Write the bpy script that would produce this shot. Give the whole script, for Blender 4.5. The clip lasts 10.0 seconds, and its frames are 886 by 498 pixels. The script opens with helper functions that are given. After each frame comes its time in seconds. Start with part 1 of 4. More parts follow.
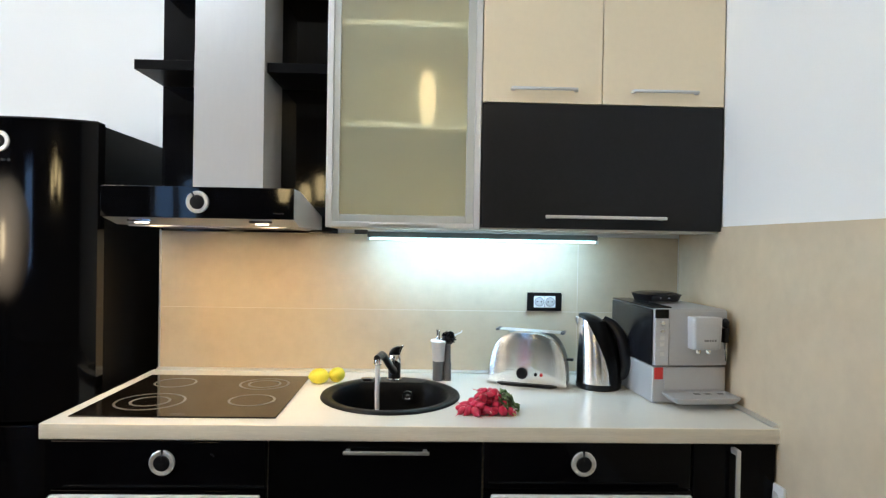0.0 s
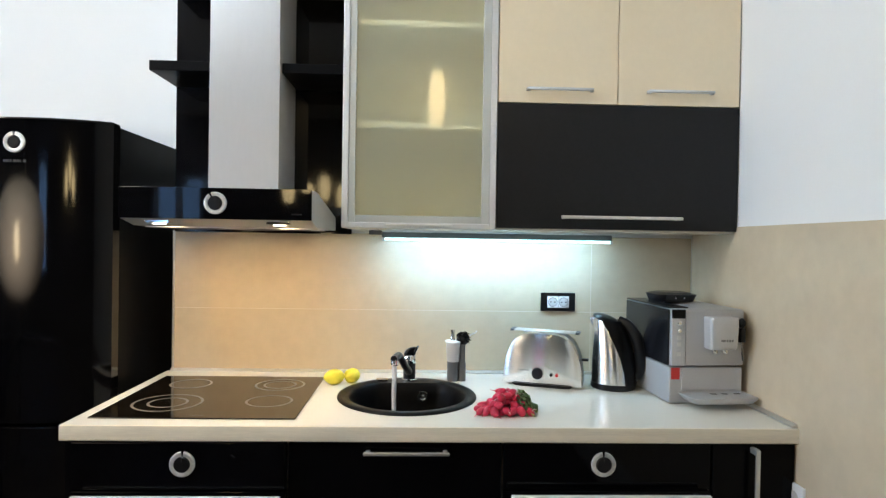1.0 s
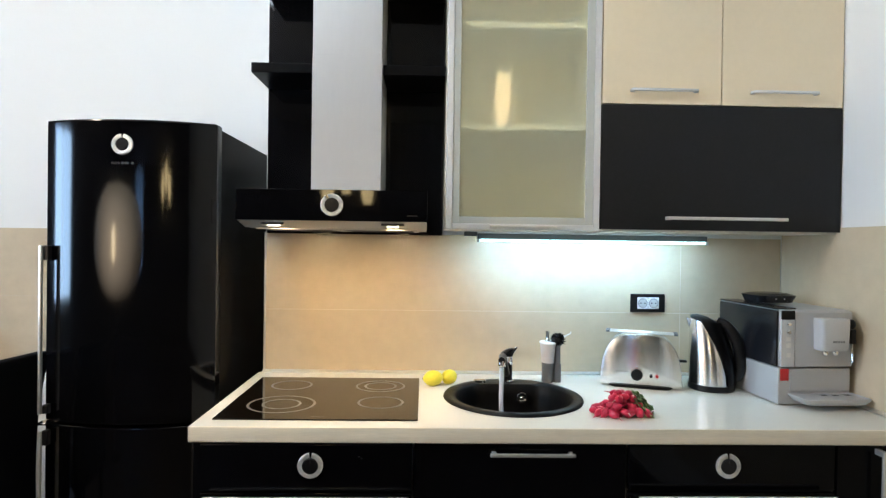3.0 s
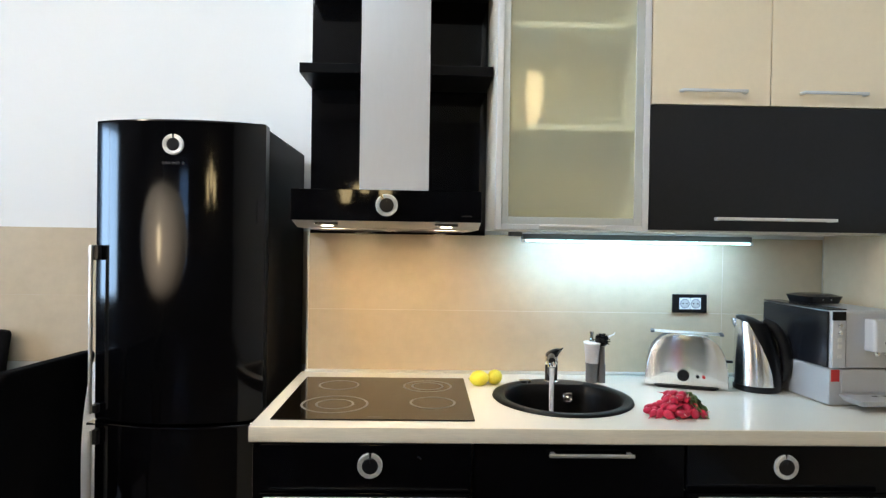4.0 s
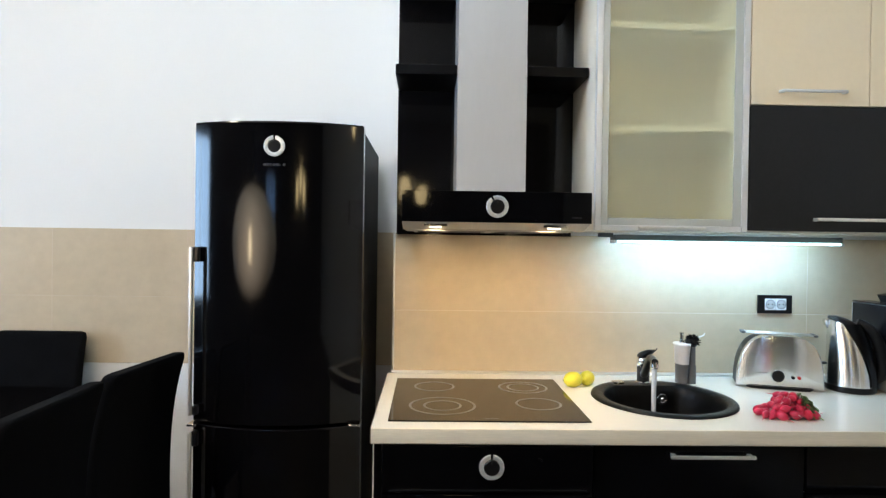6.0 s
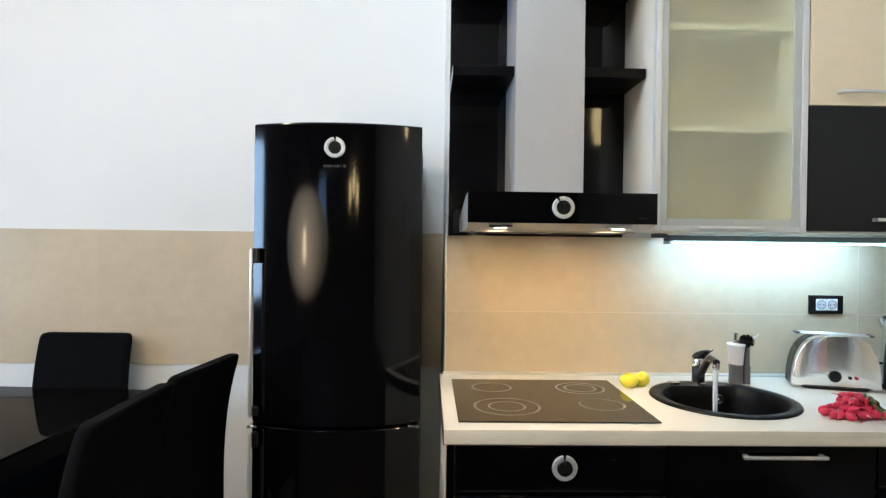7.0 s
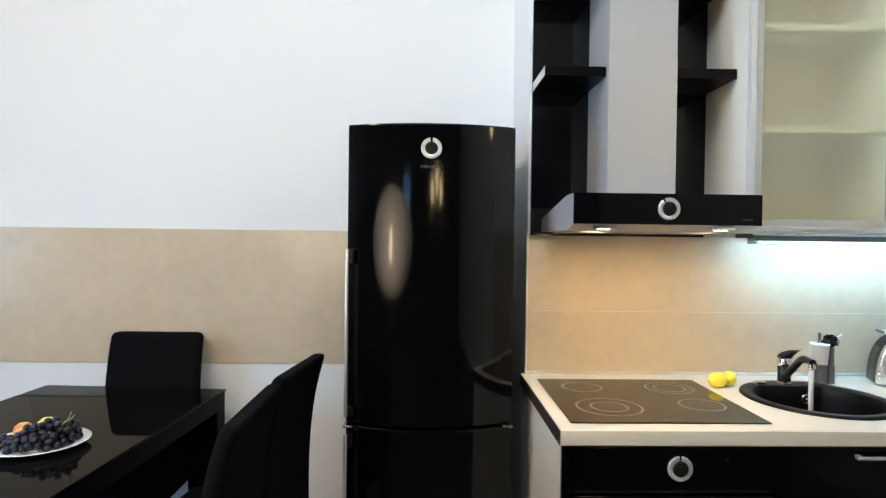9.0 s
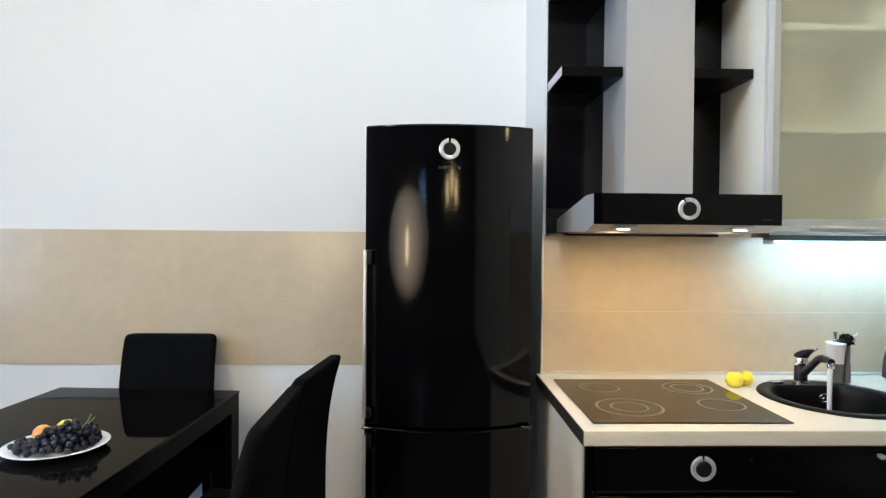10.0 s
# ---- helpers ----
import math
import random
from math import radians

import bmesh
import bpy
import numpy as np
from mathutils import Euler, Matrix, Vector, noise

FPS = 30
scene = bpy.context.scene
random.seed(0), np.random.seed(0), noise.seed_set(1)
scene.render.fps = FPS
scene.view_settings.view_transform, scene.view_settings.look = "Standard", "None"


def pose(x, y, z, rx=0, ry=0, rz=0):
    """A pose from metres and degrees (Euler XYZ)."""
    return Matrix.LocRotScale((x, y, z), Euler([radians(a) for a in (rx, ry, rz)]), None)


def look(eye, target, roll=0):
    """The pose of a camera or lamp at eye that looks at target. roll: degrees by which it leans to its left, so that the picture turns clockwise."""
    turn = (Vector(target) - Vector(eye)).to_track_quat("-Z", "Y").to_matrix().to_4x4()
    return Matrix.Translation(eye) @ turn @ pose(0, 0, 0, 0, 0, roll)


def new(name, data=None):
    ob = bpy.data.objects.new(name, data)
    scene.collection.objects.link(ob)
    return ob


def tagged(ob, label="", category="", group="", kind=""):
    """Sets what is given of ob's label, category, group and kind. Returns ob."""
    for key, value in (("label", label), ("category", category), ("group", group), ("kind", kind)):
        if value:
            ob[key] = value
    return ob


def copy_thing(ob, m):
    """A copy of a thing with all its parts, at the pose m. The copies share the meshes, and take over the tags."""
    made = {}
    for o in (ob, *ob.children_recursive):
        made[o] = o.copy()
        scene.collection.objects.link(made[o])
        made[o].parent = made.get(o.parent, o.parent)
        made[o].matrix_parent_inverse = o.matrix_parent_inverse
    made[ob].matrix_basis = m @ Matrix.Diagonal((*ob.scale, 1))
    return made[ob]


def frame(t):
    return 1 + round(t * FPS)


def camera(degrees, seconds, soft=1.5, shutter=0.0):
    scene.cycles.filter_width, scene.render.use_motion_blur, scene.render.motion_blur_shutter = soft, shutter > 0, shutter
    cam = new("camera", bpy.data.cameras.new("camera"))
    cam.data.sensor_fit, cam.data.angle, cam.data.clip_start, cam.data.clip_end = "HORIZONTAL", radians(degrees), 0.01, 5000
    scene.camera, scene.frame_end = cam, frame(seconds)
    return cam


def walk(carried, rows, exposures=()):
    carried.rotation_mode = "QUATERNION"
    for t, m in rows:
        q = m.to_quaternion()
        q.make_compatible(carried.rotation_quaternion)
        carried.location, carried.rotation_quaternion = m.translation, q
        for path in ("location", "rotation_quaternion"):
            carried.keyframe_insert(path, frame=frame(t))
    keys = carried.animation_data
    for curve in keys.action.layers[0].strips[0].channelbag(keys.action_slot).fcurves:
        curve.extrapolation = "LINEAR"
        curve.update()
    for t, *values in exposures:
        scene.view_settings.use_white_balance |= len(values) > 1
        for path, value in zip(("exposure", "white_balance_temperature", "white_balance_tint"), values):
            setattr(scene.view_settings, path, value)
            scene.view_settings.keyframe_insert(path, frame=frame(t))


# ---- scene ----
cam = camera(70.6, 10.0, soft=1.35)
PATH = [
    (0, (0.055, -0.212, 1.409), (0.12, 1.787, 1.389), 1.0),
    (0.5, (0.028, -0.212, 1.41), (0.1, 1.786, 1.389), 0.9),
    (1, (-0.003, -0.21, 1.411), (0.066, 1.789, 1.39), 0.9),
    (1.5, (-0.068, -0.209, 1.403), (-0.003, 1.79, 1.389), 0.8),
    (2, (-0.153, -0.207, 1.402), (-0.089, 1.792, 1.388), 0.9),
    (2.5, (-0.25, -0.203, 1.405), (-0.19, 1.796, 1.389), 0.8),
    (4, (-0.5, -0.197, 1.411), (-0.447, 1.802, 1.388), 0.9),
    (4.5, (-0.58, -0.196, 1.408), (-0.527, 1.804, 1.389), 0.9),
    (5, (-0.663, -0.195, 1.409), (-0.608, 1.804, 1.388), 0.9),
    (5.5, (-0.743, -0.191, 1.41), (-0.691, 1.808, 1.387), 0.9),
    (7, (-1.024, -0.185, 1.407), (-0.978, 1.814, 1.388), 0.7),
    (7.5, (-1.129, -0.184, 1.413), (-1.083, 1.816, 1.388), 0.8),
    (8, (-1.219, -0.182, 1.411), (-1.171, 1.817, 1.388), 0.7),
    (8.5, (-1.29, -0.183, 1.416), (-1.239, 1.816, 1.388), 0.7),
    (9, (-1.348, -0.18, 1.421), (-1.296, 1.819, 1.387), 0.7),
    (9.5, (-1.39, -0.177, 1.423), (-1.334, 1.822, 1.388), 0.6),
    (10, (-1.415, -0.177, 1.423), (-1.357, 1.822, 1.389), 0.5),
]
walk(cam, [(t, look(eye, target, roll)) for t, eye, target, roll in PATH], [(0, 0.0), (2.5, 0.0), (5, -0.03), (8, -0.06), (10, -0.06)])

# ---- world and lights ----
world = bpy.data.worlds.new("sky")
scene.world = world
world.use_nodes = True
wn = world.node_tree
sky = wn.nodes.new("ShaderNodeTexSky")
sky.sky_type, sky.sun_disc = "NISHITA", False
sky.sun_elevation, sky.sun_rotation = radians(35), radians(150)
wn.links.new(sky.outputs[0], wn.nodes["Background"].inputs[0])
wn.nodes["Background"].inputs[1].default_value = 0.12


def lamp(name, kind, m, energy, color, **props):
    d = bpy.data.lights.new(name, kind)
    d.energy, d.color = energy, color
    for k, v in props.items():
        if k == "size":
            d.size = v
        elif k == "size_y":
            d.shape, d.size_y = "RECTANGLE", v
        elif k == "spread":
            d.spread = v
        elif k == "soft":
            d.shadow_soft_size = v
        elif k == "spot":
            d.spot_size, d.spot_blend = v, 0.6
    ob = new(name, d)
    ob.matrix_world = m
    return ob


WARM, COOL, DAY = (1.0, 0.72, 0.40), (0.41, 0.71, 1.0), (0.46, 0.70, 1.0)
X_E, Y_N, Y_K, X_K = 1.076, 2.70, 2.246, -0.957
X_W, Y_S, Z_C = -5.0, -5.2, 3.30
FILL_LAMPS = ((-3.4, 0.0, 0.17), (-1.3, 0.75, 0.17))
LAMP_X, LAMP_Y = -2.43, -0.10
# added ceiling fill, warm left and cool right, and daylight in the west window
for x, y, r in FILL_LAMPS:
    lamp("fill_lamp", "POINT", pose(x, y, Z_C - 0.22), 127 if x < -2 else 64, (1.0, 0.885, 0.755) if x < -2 else (0.735, 0.87, 1.0), soft=0.2)
lamp("window_light", "AREA", look((X_W + 0.05, 0.65, 1.6), (1.0, 1.0, 1.3)), 44, DAY, size=1.0, size_y=1.4, spread=radians(130))


# ---- materials ----
def mat(name, color, rough=0.5, metal=0.0, vary=0.06, scale=6.0, fine=60.0, bump=0.02, coat=0.0, spec=0.5,
        transmission=0.0, ior=1.45, emit=None, strength=0.0, stretch=(1, 1, 1), rough_vary=0.05, coat_rough=0.03, sheen=0.0):
    m = bpy.data.materials.new(name)
    m.use_nodes = True
    nt = m.node_tree
    p = nt.nodes["Principled BSDF"]
    tc = nt.nodes.new("ShaderNodeTexCoord")
    mp = nt.nodes.new("ShaderNodeMapping")
    mp.inputs["Scale"].default_value = stretch
    nt.links.new(tc.outputs["Object"], mp.inputs[0])
    big = nt.nodes.new("ShaderNodeTexNoise")
    big.inputs["Scale"].default_value, big.inputs["Detail"].default_value = scale, 5
    small = nt.nodes.new("ShaderNodeTexNoise")
    small.inputs["Scale"].default_value, small.inputs["Detail"].default_value = fine, 3
    for n in (big, small):
        nt.links.new(mp.outputs[0], n.inputs["Vector"])
    mix = nt.nodes.new("ShaderNodeMath")
    mix.operation = "MULTIPLY_ADD"
    mix.inputs[1].default_value = 0.4
    nt.links.new(small.outputs[0], mix.inputs[0])
    half = nt.nodes.new("ShaderNodeMath")
    half.operation = "MULTIPLY"
    half.inputs[1].default_value = 0.6
    nt.links.new(big.outputs[0], half.inputs[0])
    nt.links.new(half.outputs[0], mix.inputs[2])
    ramp = nt.nodes.new("ShaderNodeValToRGB")
    lo, hi = 1 - 2.5 * vary, 1 + 2.5 * vary
    ramp.color_ramp.elements[0].position, ramp.color_ramp.elements[1].position = 0.25, 0.75
    ramp.color_ramp.elements[0].color = (*(min(1, c * lo) for c in color), 1)
    ramp.color_ramp.elements[1].color = (*(min(1, c * hi) for c in color), 1)
    nt.links.new(mix.outputs[0], ramp.inputs[0])
    nt.links.new(ramp.outputs[0], p.inputs["Base Color"])
    rr = nt.nodes.new("ShaderNodeMapRange")
    rr.inputs["To Min"].default_value = max(0.0, rough - rough_vary)
    rr.inputs["To Max"].default_value = min(1.0, rough + rough_vary)
    nt.links.new(big.outputs[0], rr.inputs[0])
    nt.links.new(rr.outputs[0], p.inputs["Roughness"])
    if bump:
        b = nt.nodes.new("ShaderNodeBump")
        b.inputs["Strength"].default_value, b.inputs["Distance"].default_value = bump, 0.01
        nt.links.new(small.outputs[0], b.inputs["Height"])
        nt.links.new(b.outputs[0], p.inputs["Normal"])
    p.inputs["Metallic"].default_value = metal
    p.inputs["Coat Weight"].default_value = coat
    p.inputs["Coat Roughness"].default_value = coat_rough
    p.inputs["Specular IOR Level"].default_value = spec
    p.inputs["Transmission Weight"].default_value = transmission
    p.inputs["IOR"].default_value = ior
    p.inputs["Sheen Weight"].default_value = sheen
    if emit:
        p.inputs["Emission Color"].default_value = (*emit, 1)
        p.inputs["Emission Strength"].default_value = strength
    return m


def piece_tint(m, amount=0.05):
    """Adds a slight change of brightness from piece to piece."""
    nt = m.node_tree
    p = nt.nodes["Principled BSDF"]
    src = p.inputs["Base Color"].links[0].from_socket
    info = nt.nodes.new("ShaderNodeObjectInfo")
    rng = nt.nodes.new("ShaderNodeMapRange")
    rng.inputs["To Min"].default_value, rng.inputs["To Max"].default_value = 1 - amount, 1 + amount
    nt.links.new(info.outputs["Random"], rng.inputs[0])
    hsv = nt.nodes.new("ShaderNodeHueSaturation")
    nt.links.new(rng.outputs[0], hsv.inputs["Value"])
    nt.links.new(src, hsv.inputs["Color"])
    nt.links.new(hsv.outputs[0], p.inputs["Base Color"])
    return m


PAINT = mat("white_paint", (0.80, 0.795, 0.77), 0.75, vary=0.008, scale=1.5, fine=160, bump=0.05)
CEIL = mat("ceiling_paint", (0.82, 0.82, 0.80), 0.85, vary=0.008, scale=1.2, fine=140, bump=0.04)
FLOOR = mat("dark_oak", (0.025, 0.016, 0.011), 0.45, vary=0.12, scale=3, fine=40, bump=0.1, stretch=(1, 8, 1))
TILE = piece_tint(mat("beige_tile", (0.585, 0.478, 0.338), 0.24, vary=0.04, scale=5, fine=22, bump=0.015), 0.02)
GROUTB = mat("beige_grout", (0.60, 0.505, 0.385), 0.8, vary=0.04, fine=200, bump=0.1)
GROUT = mat("tile_grout", (0.69, 0.60, 0.47), 0.85, vary=0.04, fine=200, bump=0.1)
LACQUER = mat("black_gloss_lacquer", (0.002, 0.002, 0.0025), 0.14, vary=0.1, scale=2, fine=30, bump=0.0, spec=0.10, rough_vary=0.03)
FRIDGE = mat("black_fridge_enamel", (0.0016, 0.0016, 0.0020), 0.085, vary=0.1, scale=2, fine=30, bump=0.0, spec=0.44, rough_vary=0.02)
FRIDGESIDE = mat("black_painted_steel", (0.004, 0.004, 0.0045), 0.5, vary=0.1, scale=4, fine=240, bump=0.03, spec=0.09)
MATTBLACK = mat("black_front", (0.012, 0.012, 0.013), 0.42, spec=0.25, vary=0.1, scale=3, fine=90, bump=0.01)
BLACKGLASS = mat("black_glass", (0.002, 0.002, 0.0025), 0.04, vary=0.05, bump=0.0, rough_vary=0.01, spec=0.26)
OVENGLASS = mat("black_oven_glass", (0.0015, 0.0015, 0.002), 0.06, vary=0.05, bump=0.0, rough_vary=0.01, spec=0.13)
PANELBLACK = mat("black_gloss_panel", (0.005, 0.005, 0.006), 0.06, vary=0.1, scale=2, fine=30, bump=0.0, spec=0.3, rough_vary=0.02)
HOBGLASS = mat("hob_ceramic_glass", (0.006, 0.0045, 0.003), 0.07, spec=0.6, vary=0.15, scale=3, fine=50, bump=0.0, rough_vary=0.04)
PRINT = mat("hob_print_grey", (0.135, 0.125, 0.11), 0.3, vary=0.05, bump=0.0)
CREAM = mat("cream_front", (0.82, 0.70, 0.505), 0.38, vary=0.015, scale=3, fine=60, bump=0.01)
CARCASS = mat("cream_white_board", (0.75, 0.70, 0.60), 0.5, vary=0.015, scale=3, fine=60, bump=0.01)
WORKTOP = mat("cream_laminate", (0.72, 0.69, 0.61), 0.24, vary=0.008, scale=8, fine=160, bump=0.004, rough_vary=0.01)
WORKEDGE = mat("cream_wood_edge", (0.68, 0.61, 0.48), 0.4, vary=0.06, scale=3, fine=30, bump=0.02, stretch=(1, 14, 14))
DARKEDGE = mat("dark_end_edge", (0.03, 0.022, 0.018), 0.4, vary=0.1, bump=0.02)
ALU = mat("satin_aluminium", (0.78, 0.77, 0.73), 0.38, metal=0.85, vary=0.02, fine=80, bump=0.01)
CHROME = mat("chrome", (0.82, 0.82, 0.83), 0.09, metal=1.0, vary=0.02, bump=0.0)
HANDLEWHITE = mat("bright_satin_handle", (0.82, 0.82, 0.81), 0.35, metal=0.2, vary=0.01, fine=90, bump=0.005)
STEEL = mat("brushed_steel", (0.82, 0.81, 0.80), 0.23, metal=1.0, vary=0.03, scale=5, fine=150, bump=0.03, stretch=(0.4, 0.4, 10), rough_vary=0.04)
nt = STEEL.node_tree
grain = nt.nodes.new("ShaderNodeTangent")
grain.direction_type, grain.axis = "RADIAL", "Z"
nt.links.new(grain.outputs[0], nt.nodes["Principled BSDF"].inputs["Tangent"])
nt.nodes["Principled BSDF"].inputs["Anisotropic"].default_value = 0.8
nt.nodes["Principled BSDF"].inputs["Anisotropic Rotation"].default_value = 0.25
STEELX = mat("brushed_steel_wide", (0.62, 0.61, 0.59), 0.33, metal=1.0, vary=0.03, scale=4, fine=60, bump=0.02, stretch=(0.6, 14, 14))
HOODSTEEL = mat("satin_hood_steel", (0.475, 0.465, 0.455), 0.40, metal=0.3, vary=0.015, scale=3, fine=70, bump=0.01, stretch=(1, 1, 0.2))
RING = mat("printed_steel_ring", (0.74, 0.73, 0.71), 0.32, metal=0.55, vary=0.08, scale=120, fine=300, bump=0.03)
BLACKPLASTIC = mat("black_plastic", (0.006, 0.006, 0.007), 0.3, spec=0.35, vary=0.1, fine=150, bump=0.02)
GREYPLASTIC = mat("silver_plastic", (0.56, 0.56, 0.57), 0.38, metal=0.15, vary=0.03, fine=200, bump=0.01)
SILVER = mat("silver_grey_housing", (0.47, 0.47, 0.48), 0.36, metal=0.25, vary=0.03, scale=8, fine=220, bump=0.01)
SMOKE = mat("smoked_tank_plastic", (0.008, 0.008, 0.010), 0.22, vary=0.08, bump=0.0)
DARKGREY = mat("dark_grey_plastic", (0.10, 0.10, 0.105), 0.45, vary=0.04, fine=200, bump=0.02)
LIGHTGREY = mat("light_grey_plastic", (0.55, 0.53, 0.53), 0.4, vary=0.03, fine=200, bump=0.02)
GRANITE = mat("black_granite_sink", (0.003, 0.003, 0.0035), 0.40, spec=0.16, vary=0.3, scale=60, fine=500, bump=0.08)
PALEGREY = mat("pale_grey_plastic", (0.66, 0.65, 0.63), 0.4, vary=0.03, fine=200, bump=0.01)
WHITEPLASTIC = mat("white_plastic", (0.8, 0.8, 0.8), 0.35, vary=0.01, bump=0.0)
RED = mat("red_sticker", (0.55, 0.03, 0.03), 0.4, vary=0.05, bump=0.0)
FAINT = mat("faint_marking", (0.020, 0.020, 0.021), 0.35, vary=0.02, bump=0.0)
LABELGREY = mat("grey_marking", (0.22, 0.22, 0.23), 0.4, vary=0.02, bump=0.0)
LEMON = mat("lemon_peel", (0.86, 0.73, 0.06), 0.42, vary=0.06, scale=20, fine=260, bump=0.25)
RADISH = mat("radish_skin", (0.50, 0.018, 0.055), 0.30, vary=0.14, scale=25, fine=120, bump=0.05)
ROOT = mat("radish_root", (0.75, 0.55, 0.5), 0.5, vary=0.08, bump=0.02)
LEAF = mat("radish_leaf", (0.16, 0.245, 0.085), 0.5, vary=0.2, scale=30, fine=140, bump=0.15)
STEM = mat("pale_green_stem", (0.28, 0.36, 0.10), 0.5, vary=0.12, bump=0.05)
GRAPE = mat("blue_black_grape", (0.006, 0.006, 0.015), 0.30, vary=0.25, scale=40, fine=160, bump=0.03)
PEACH = mat("peach_skin", (0.82, 0.34, 0.08), 0.5, vary=0.18, scale=16, fine=120, bump=0.05)
ripe = [n for n in PEACH.node_tree.nodes if n.bl_idname == "ShaderNodeValToRGB"][0].color_ramp
ripe.elements[0].color, ripe.elements[1].color = (0.62, 0.09, 0.035, 1), (0.86, 0.58, 0.14, 1)
PEARSKIN = mat("yellow_fruit_skin", (0.80, 0.62, 0.10), 0.45, vary=0.1, scale=16, bump=0.05)
CERAMIC = mat("white_ceramic", (0.78, 0.79, 0.82), 0.15, vary=0.01, bump=0.0, coat=0.5)
FABRIC = mat("black_woven_fabric", (0.0036, 0.0036, 0.0042), 0.95, vary=0.22, scale=14, fine=420, bump=0.3, spec=0.08)
TABLEBLACK = mat("black_gloss_tabletop", (0.004, 0.0035, 0.0035), 0.05, vary=0.12, scale=3, fine=50, bump=0.0, spec=0.035)
TABLELEG = mat("black_stained_wood", (0.0025, 0.0022, 0.002), 0.4, spec=0.04, vary=0.15, fine=80, bump=0.05, stretch=(8, 8, 1))
FRAMEALU = mat("silver_frame", (0.68, 0.68, 0.67), 0.42, metal=0.25, vary=0.015, fine=90, bump=0.01)
BORDERGREY = mat("grey_inner_border", (0.50, 0.52, 0.49), 0.4, metal=0.1, vary=0.015, fine=90, bump=0.01)
SHELFBLACK = mat("black_shelf_board", (0.0025, 0.0025, 0.003), 0.35, spec=0.1, vary=0.1, fine=90, bump=0.01)
FROST = mat("frosted_glass", (0.83, 0.85, 0.70), 0.40, vary=0.006, fine=300, bump=0.004, transmission=0.88, ior=1.3, coat=0.7, coat_rough=0.04, rough_vary=0.01)
WATER = mat("running_water", (0.85, 0.88, 0.93), 0.18, vary=0.0, scale=30, fine=70, bump=0.2, transmission=0.35, ior=1.33, stretch=(1, 1, 0.15))
TUBE = mat("lit_fluorescent_tube", (0.9, 1, 1), 0.4, vary=0, bump=0, emit=(0.50, 0.93, 1.0), strength=6.0)
HALOGEN = mat("lit_halogen_lens", (1, 0.95, 0.85), 0.4, vary=0, bump=0, emit=(1.0, 0.90, 0.72), strength=4)
SHADEGLOW = mat("lit_opal_glass", (0.9, 0.8, 0.6), 0.3, vary=0, bump=0, emit=(1.0, 0.76, 0.38), strength=20)
PAPERGLOW = mat("lit_paper_shade", (0.85, 0.75, 0.6), 0.8, vary=0, bump=0, emit=(1.0, 0.79, 0.58), strength=3.0)
# the paper glows most beside the added streak that the fridge reflects
nt = PAPERGLOW.node_tree
gap, hump = nt.nodes.new("ShaderNodeVectorMath"), nt.nodes.new("ShaderNodeMapRange")
gap.operation, gap.inputs[1].default_value = "DISTANCE", (0.246, 0.588, 1.36)
nt.links.new(nt.nodes["Texture Coordinate"].outputs["Object"], gap.inputs[0])
hump.interpolation_type = "SMOOTHSTEP"
for key, value in (("From Min", 0.0), ("From Max", 0.58), ("To Min", 6.5), ("To Max", 0.7)):
    hump.inputs[key].default_value = value
nt.links.new(gap.outputs["Value"], hump.inputs[0])
nt.links.new(hump.outputs[0], nt.nodes["Principled BSDF"].inputs["Emission Strength"])
STREAKGLOW = mat("lit_streak", (1, 1, 1), 0.3, vary=0, bump=0, emit=(1.0, 0.8, 0.5), strength=25)
PANE = mat("window_glass", (1, 1, 1), 0.0, vary=0, bump=0, transmission=1.0, rough_vary=0.0)
SKYGLOW = mat("sky_backdrop", (0.3, 0.45, 0.8), 0.9, vary=0, bump=0, emit=(0.28, 0.54, 1.0), strength=4.5)
# invented dark tone for unseen walls, keeps reflections in the gloss fronts dark
DARKWALL = mat("dark_unseen_wall", (0.035, 0.030, 0.026), 0.75, vary=0.05, scale=2, fine=120, bump=0.05)
OPAL = mat("lit_fill_bowl", (0.9, 0.88, 0.84), 0.4, vary=0, bump=0, emit=(1.0, 0.95, 0.87), strength=5)
CORD = mat("black_cord", (0.02, 0.02, 0.02), 0.6, vary=0.05, bump=0.02)

# ---- building helpers ----
HOME = {}


def thing(name, m, label, category, group="", kind=""):
    ob = new(name)
    ob.empty_display_size = 0.05
    m = m if isinstance(m, Matrix) else Matrix.Translation(m)
    ob.matrix_world = m
    HOME[ob] = m
    return tagged(ob, label, category, group, kind)


def mesh_of(name, bm, material, angle=35):
    me = bpy.data.meshes.new(name)
    bmesh.ops.recalc_face_normals(bm, faces=bm.faces)
    bm.to_mesh(me)
    smooth = [f.smooth for f in bm.faces]
    bm.free()
    me.materials.append(material)
    me.set_sharp_from_angle(angle=radians(angle))
    me.polygons.foreach_set("use_smooth", smooth)
    return me


def part(name, bm, material, parent, label="", local=False, angle=35):
    """One mesh under a thing or a part; places are in the world unless local."""
    home = HOME[parent]
    if not local:
        bmesh.ops.transform(bm, matrix=home.inverted(), verts=bm.verts)
    ob = new(name, mesh_of(name, bm, material, angle))
    ob.parent = parent
    HOME[ob] = home
    if label:
        ob["label"] = label
    return ob


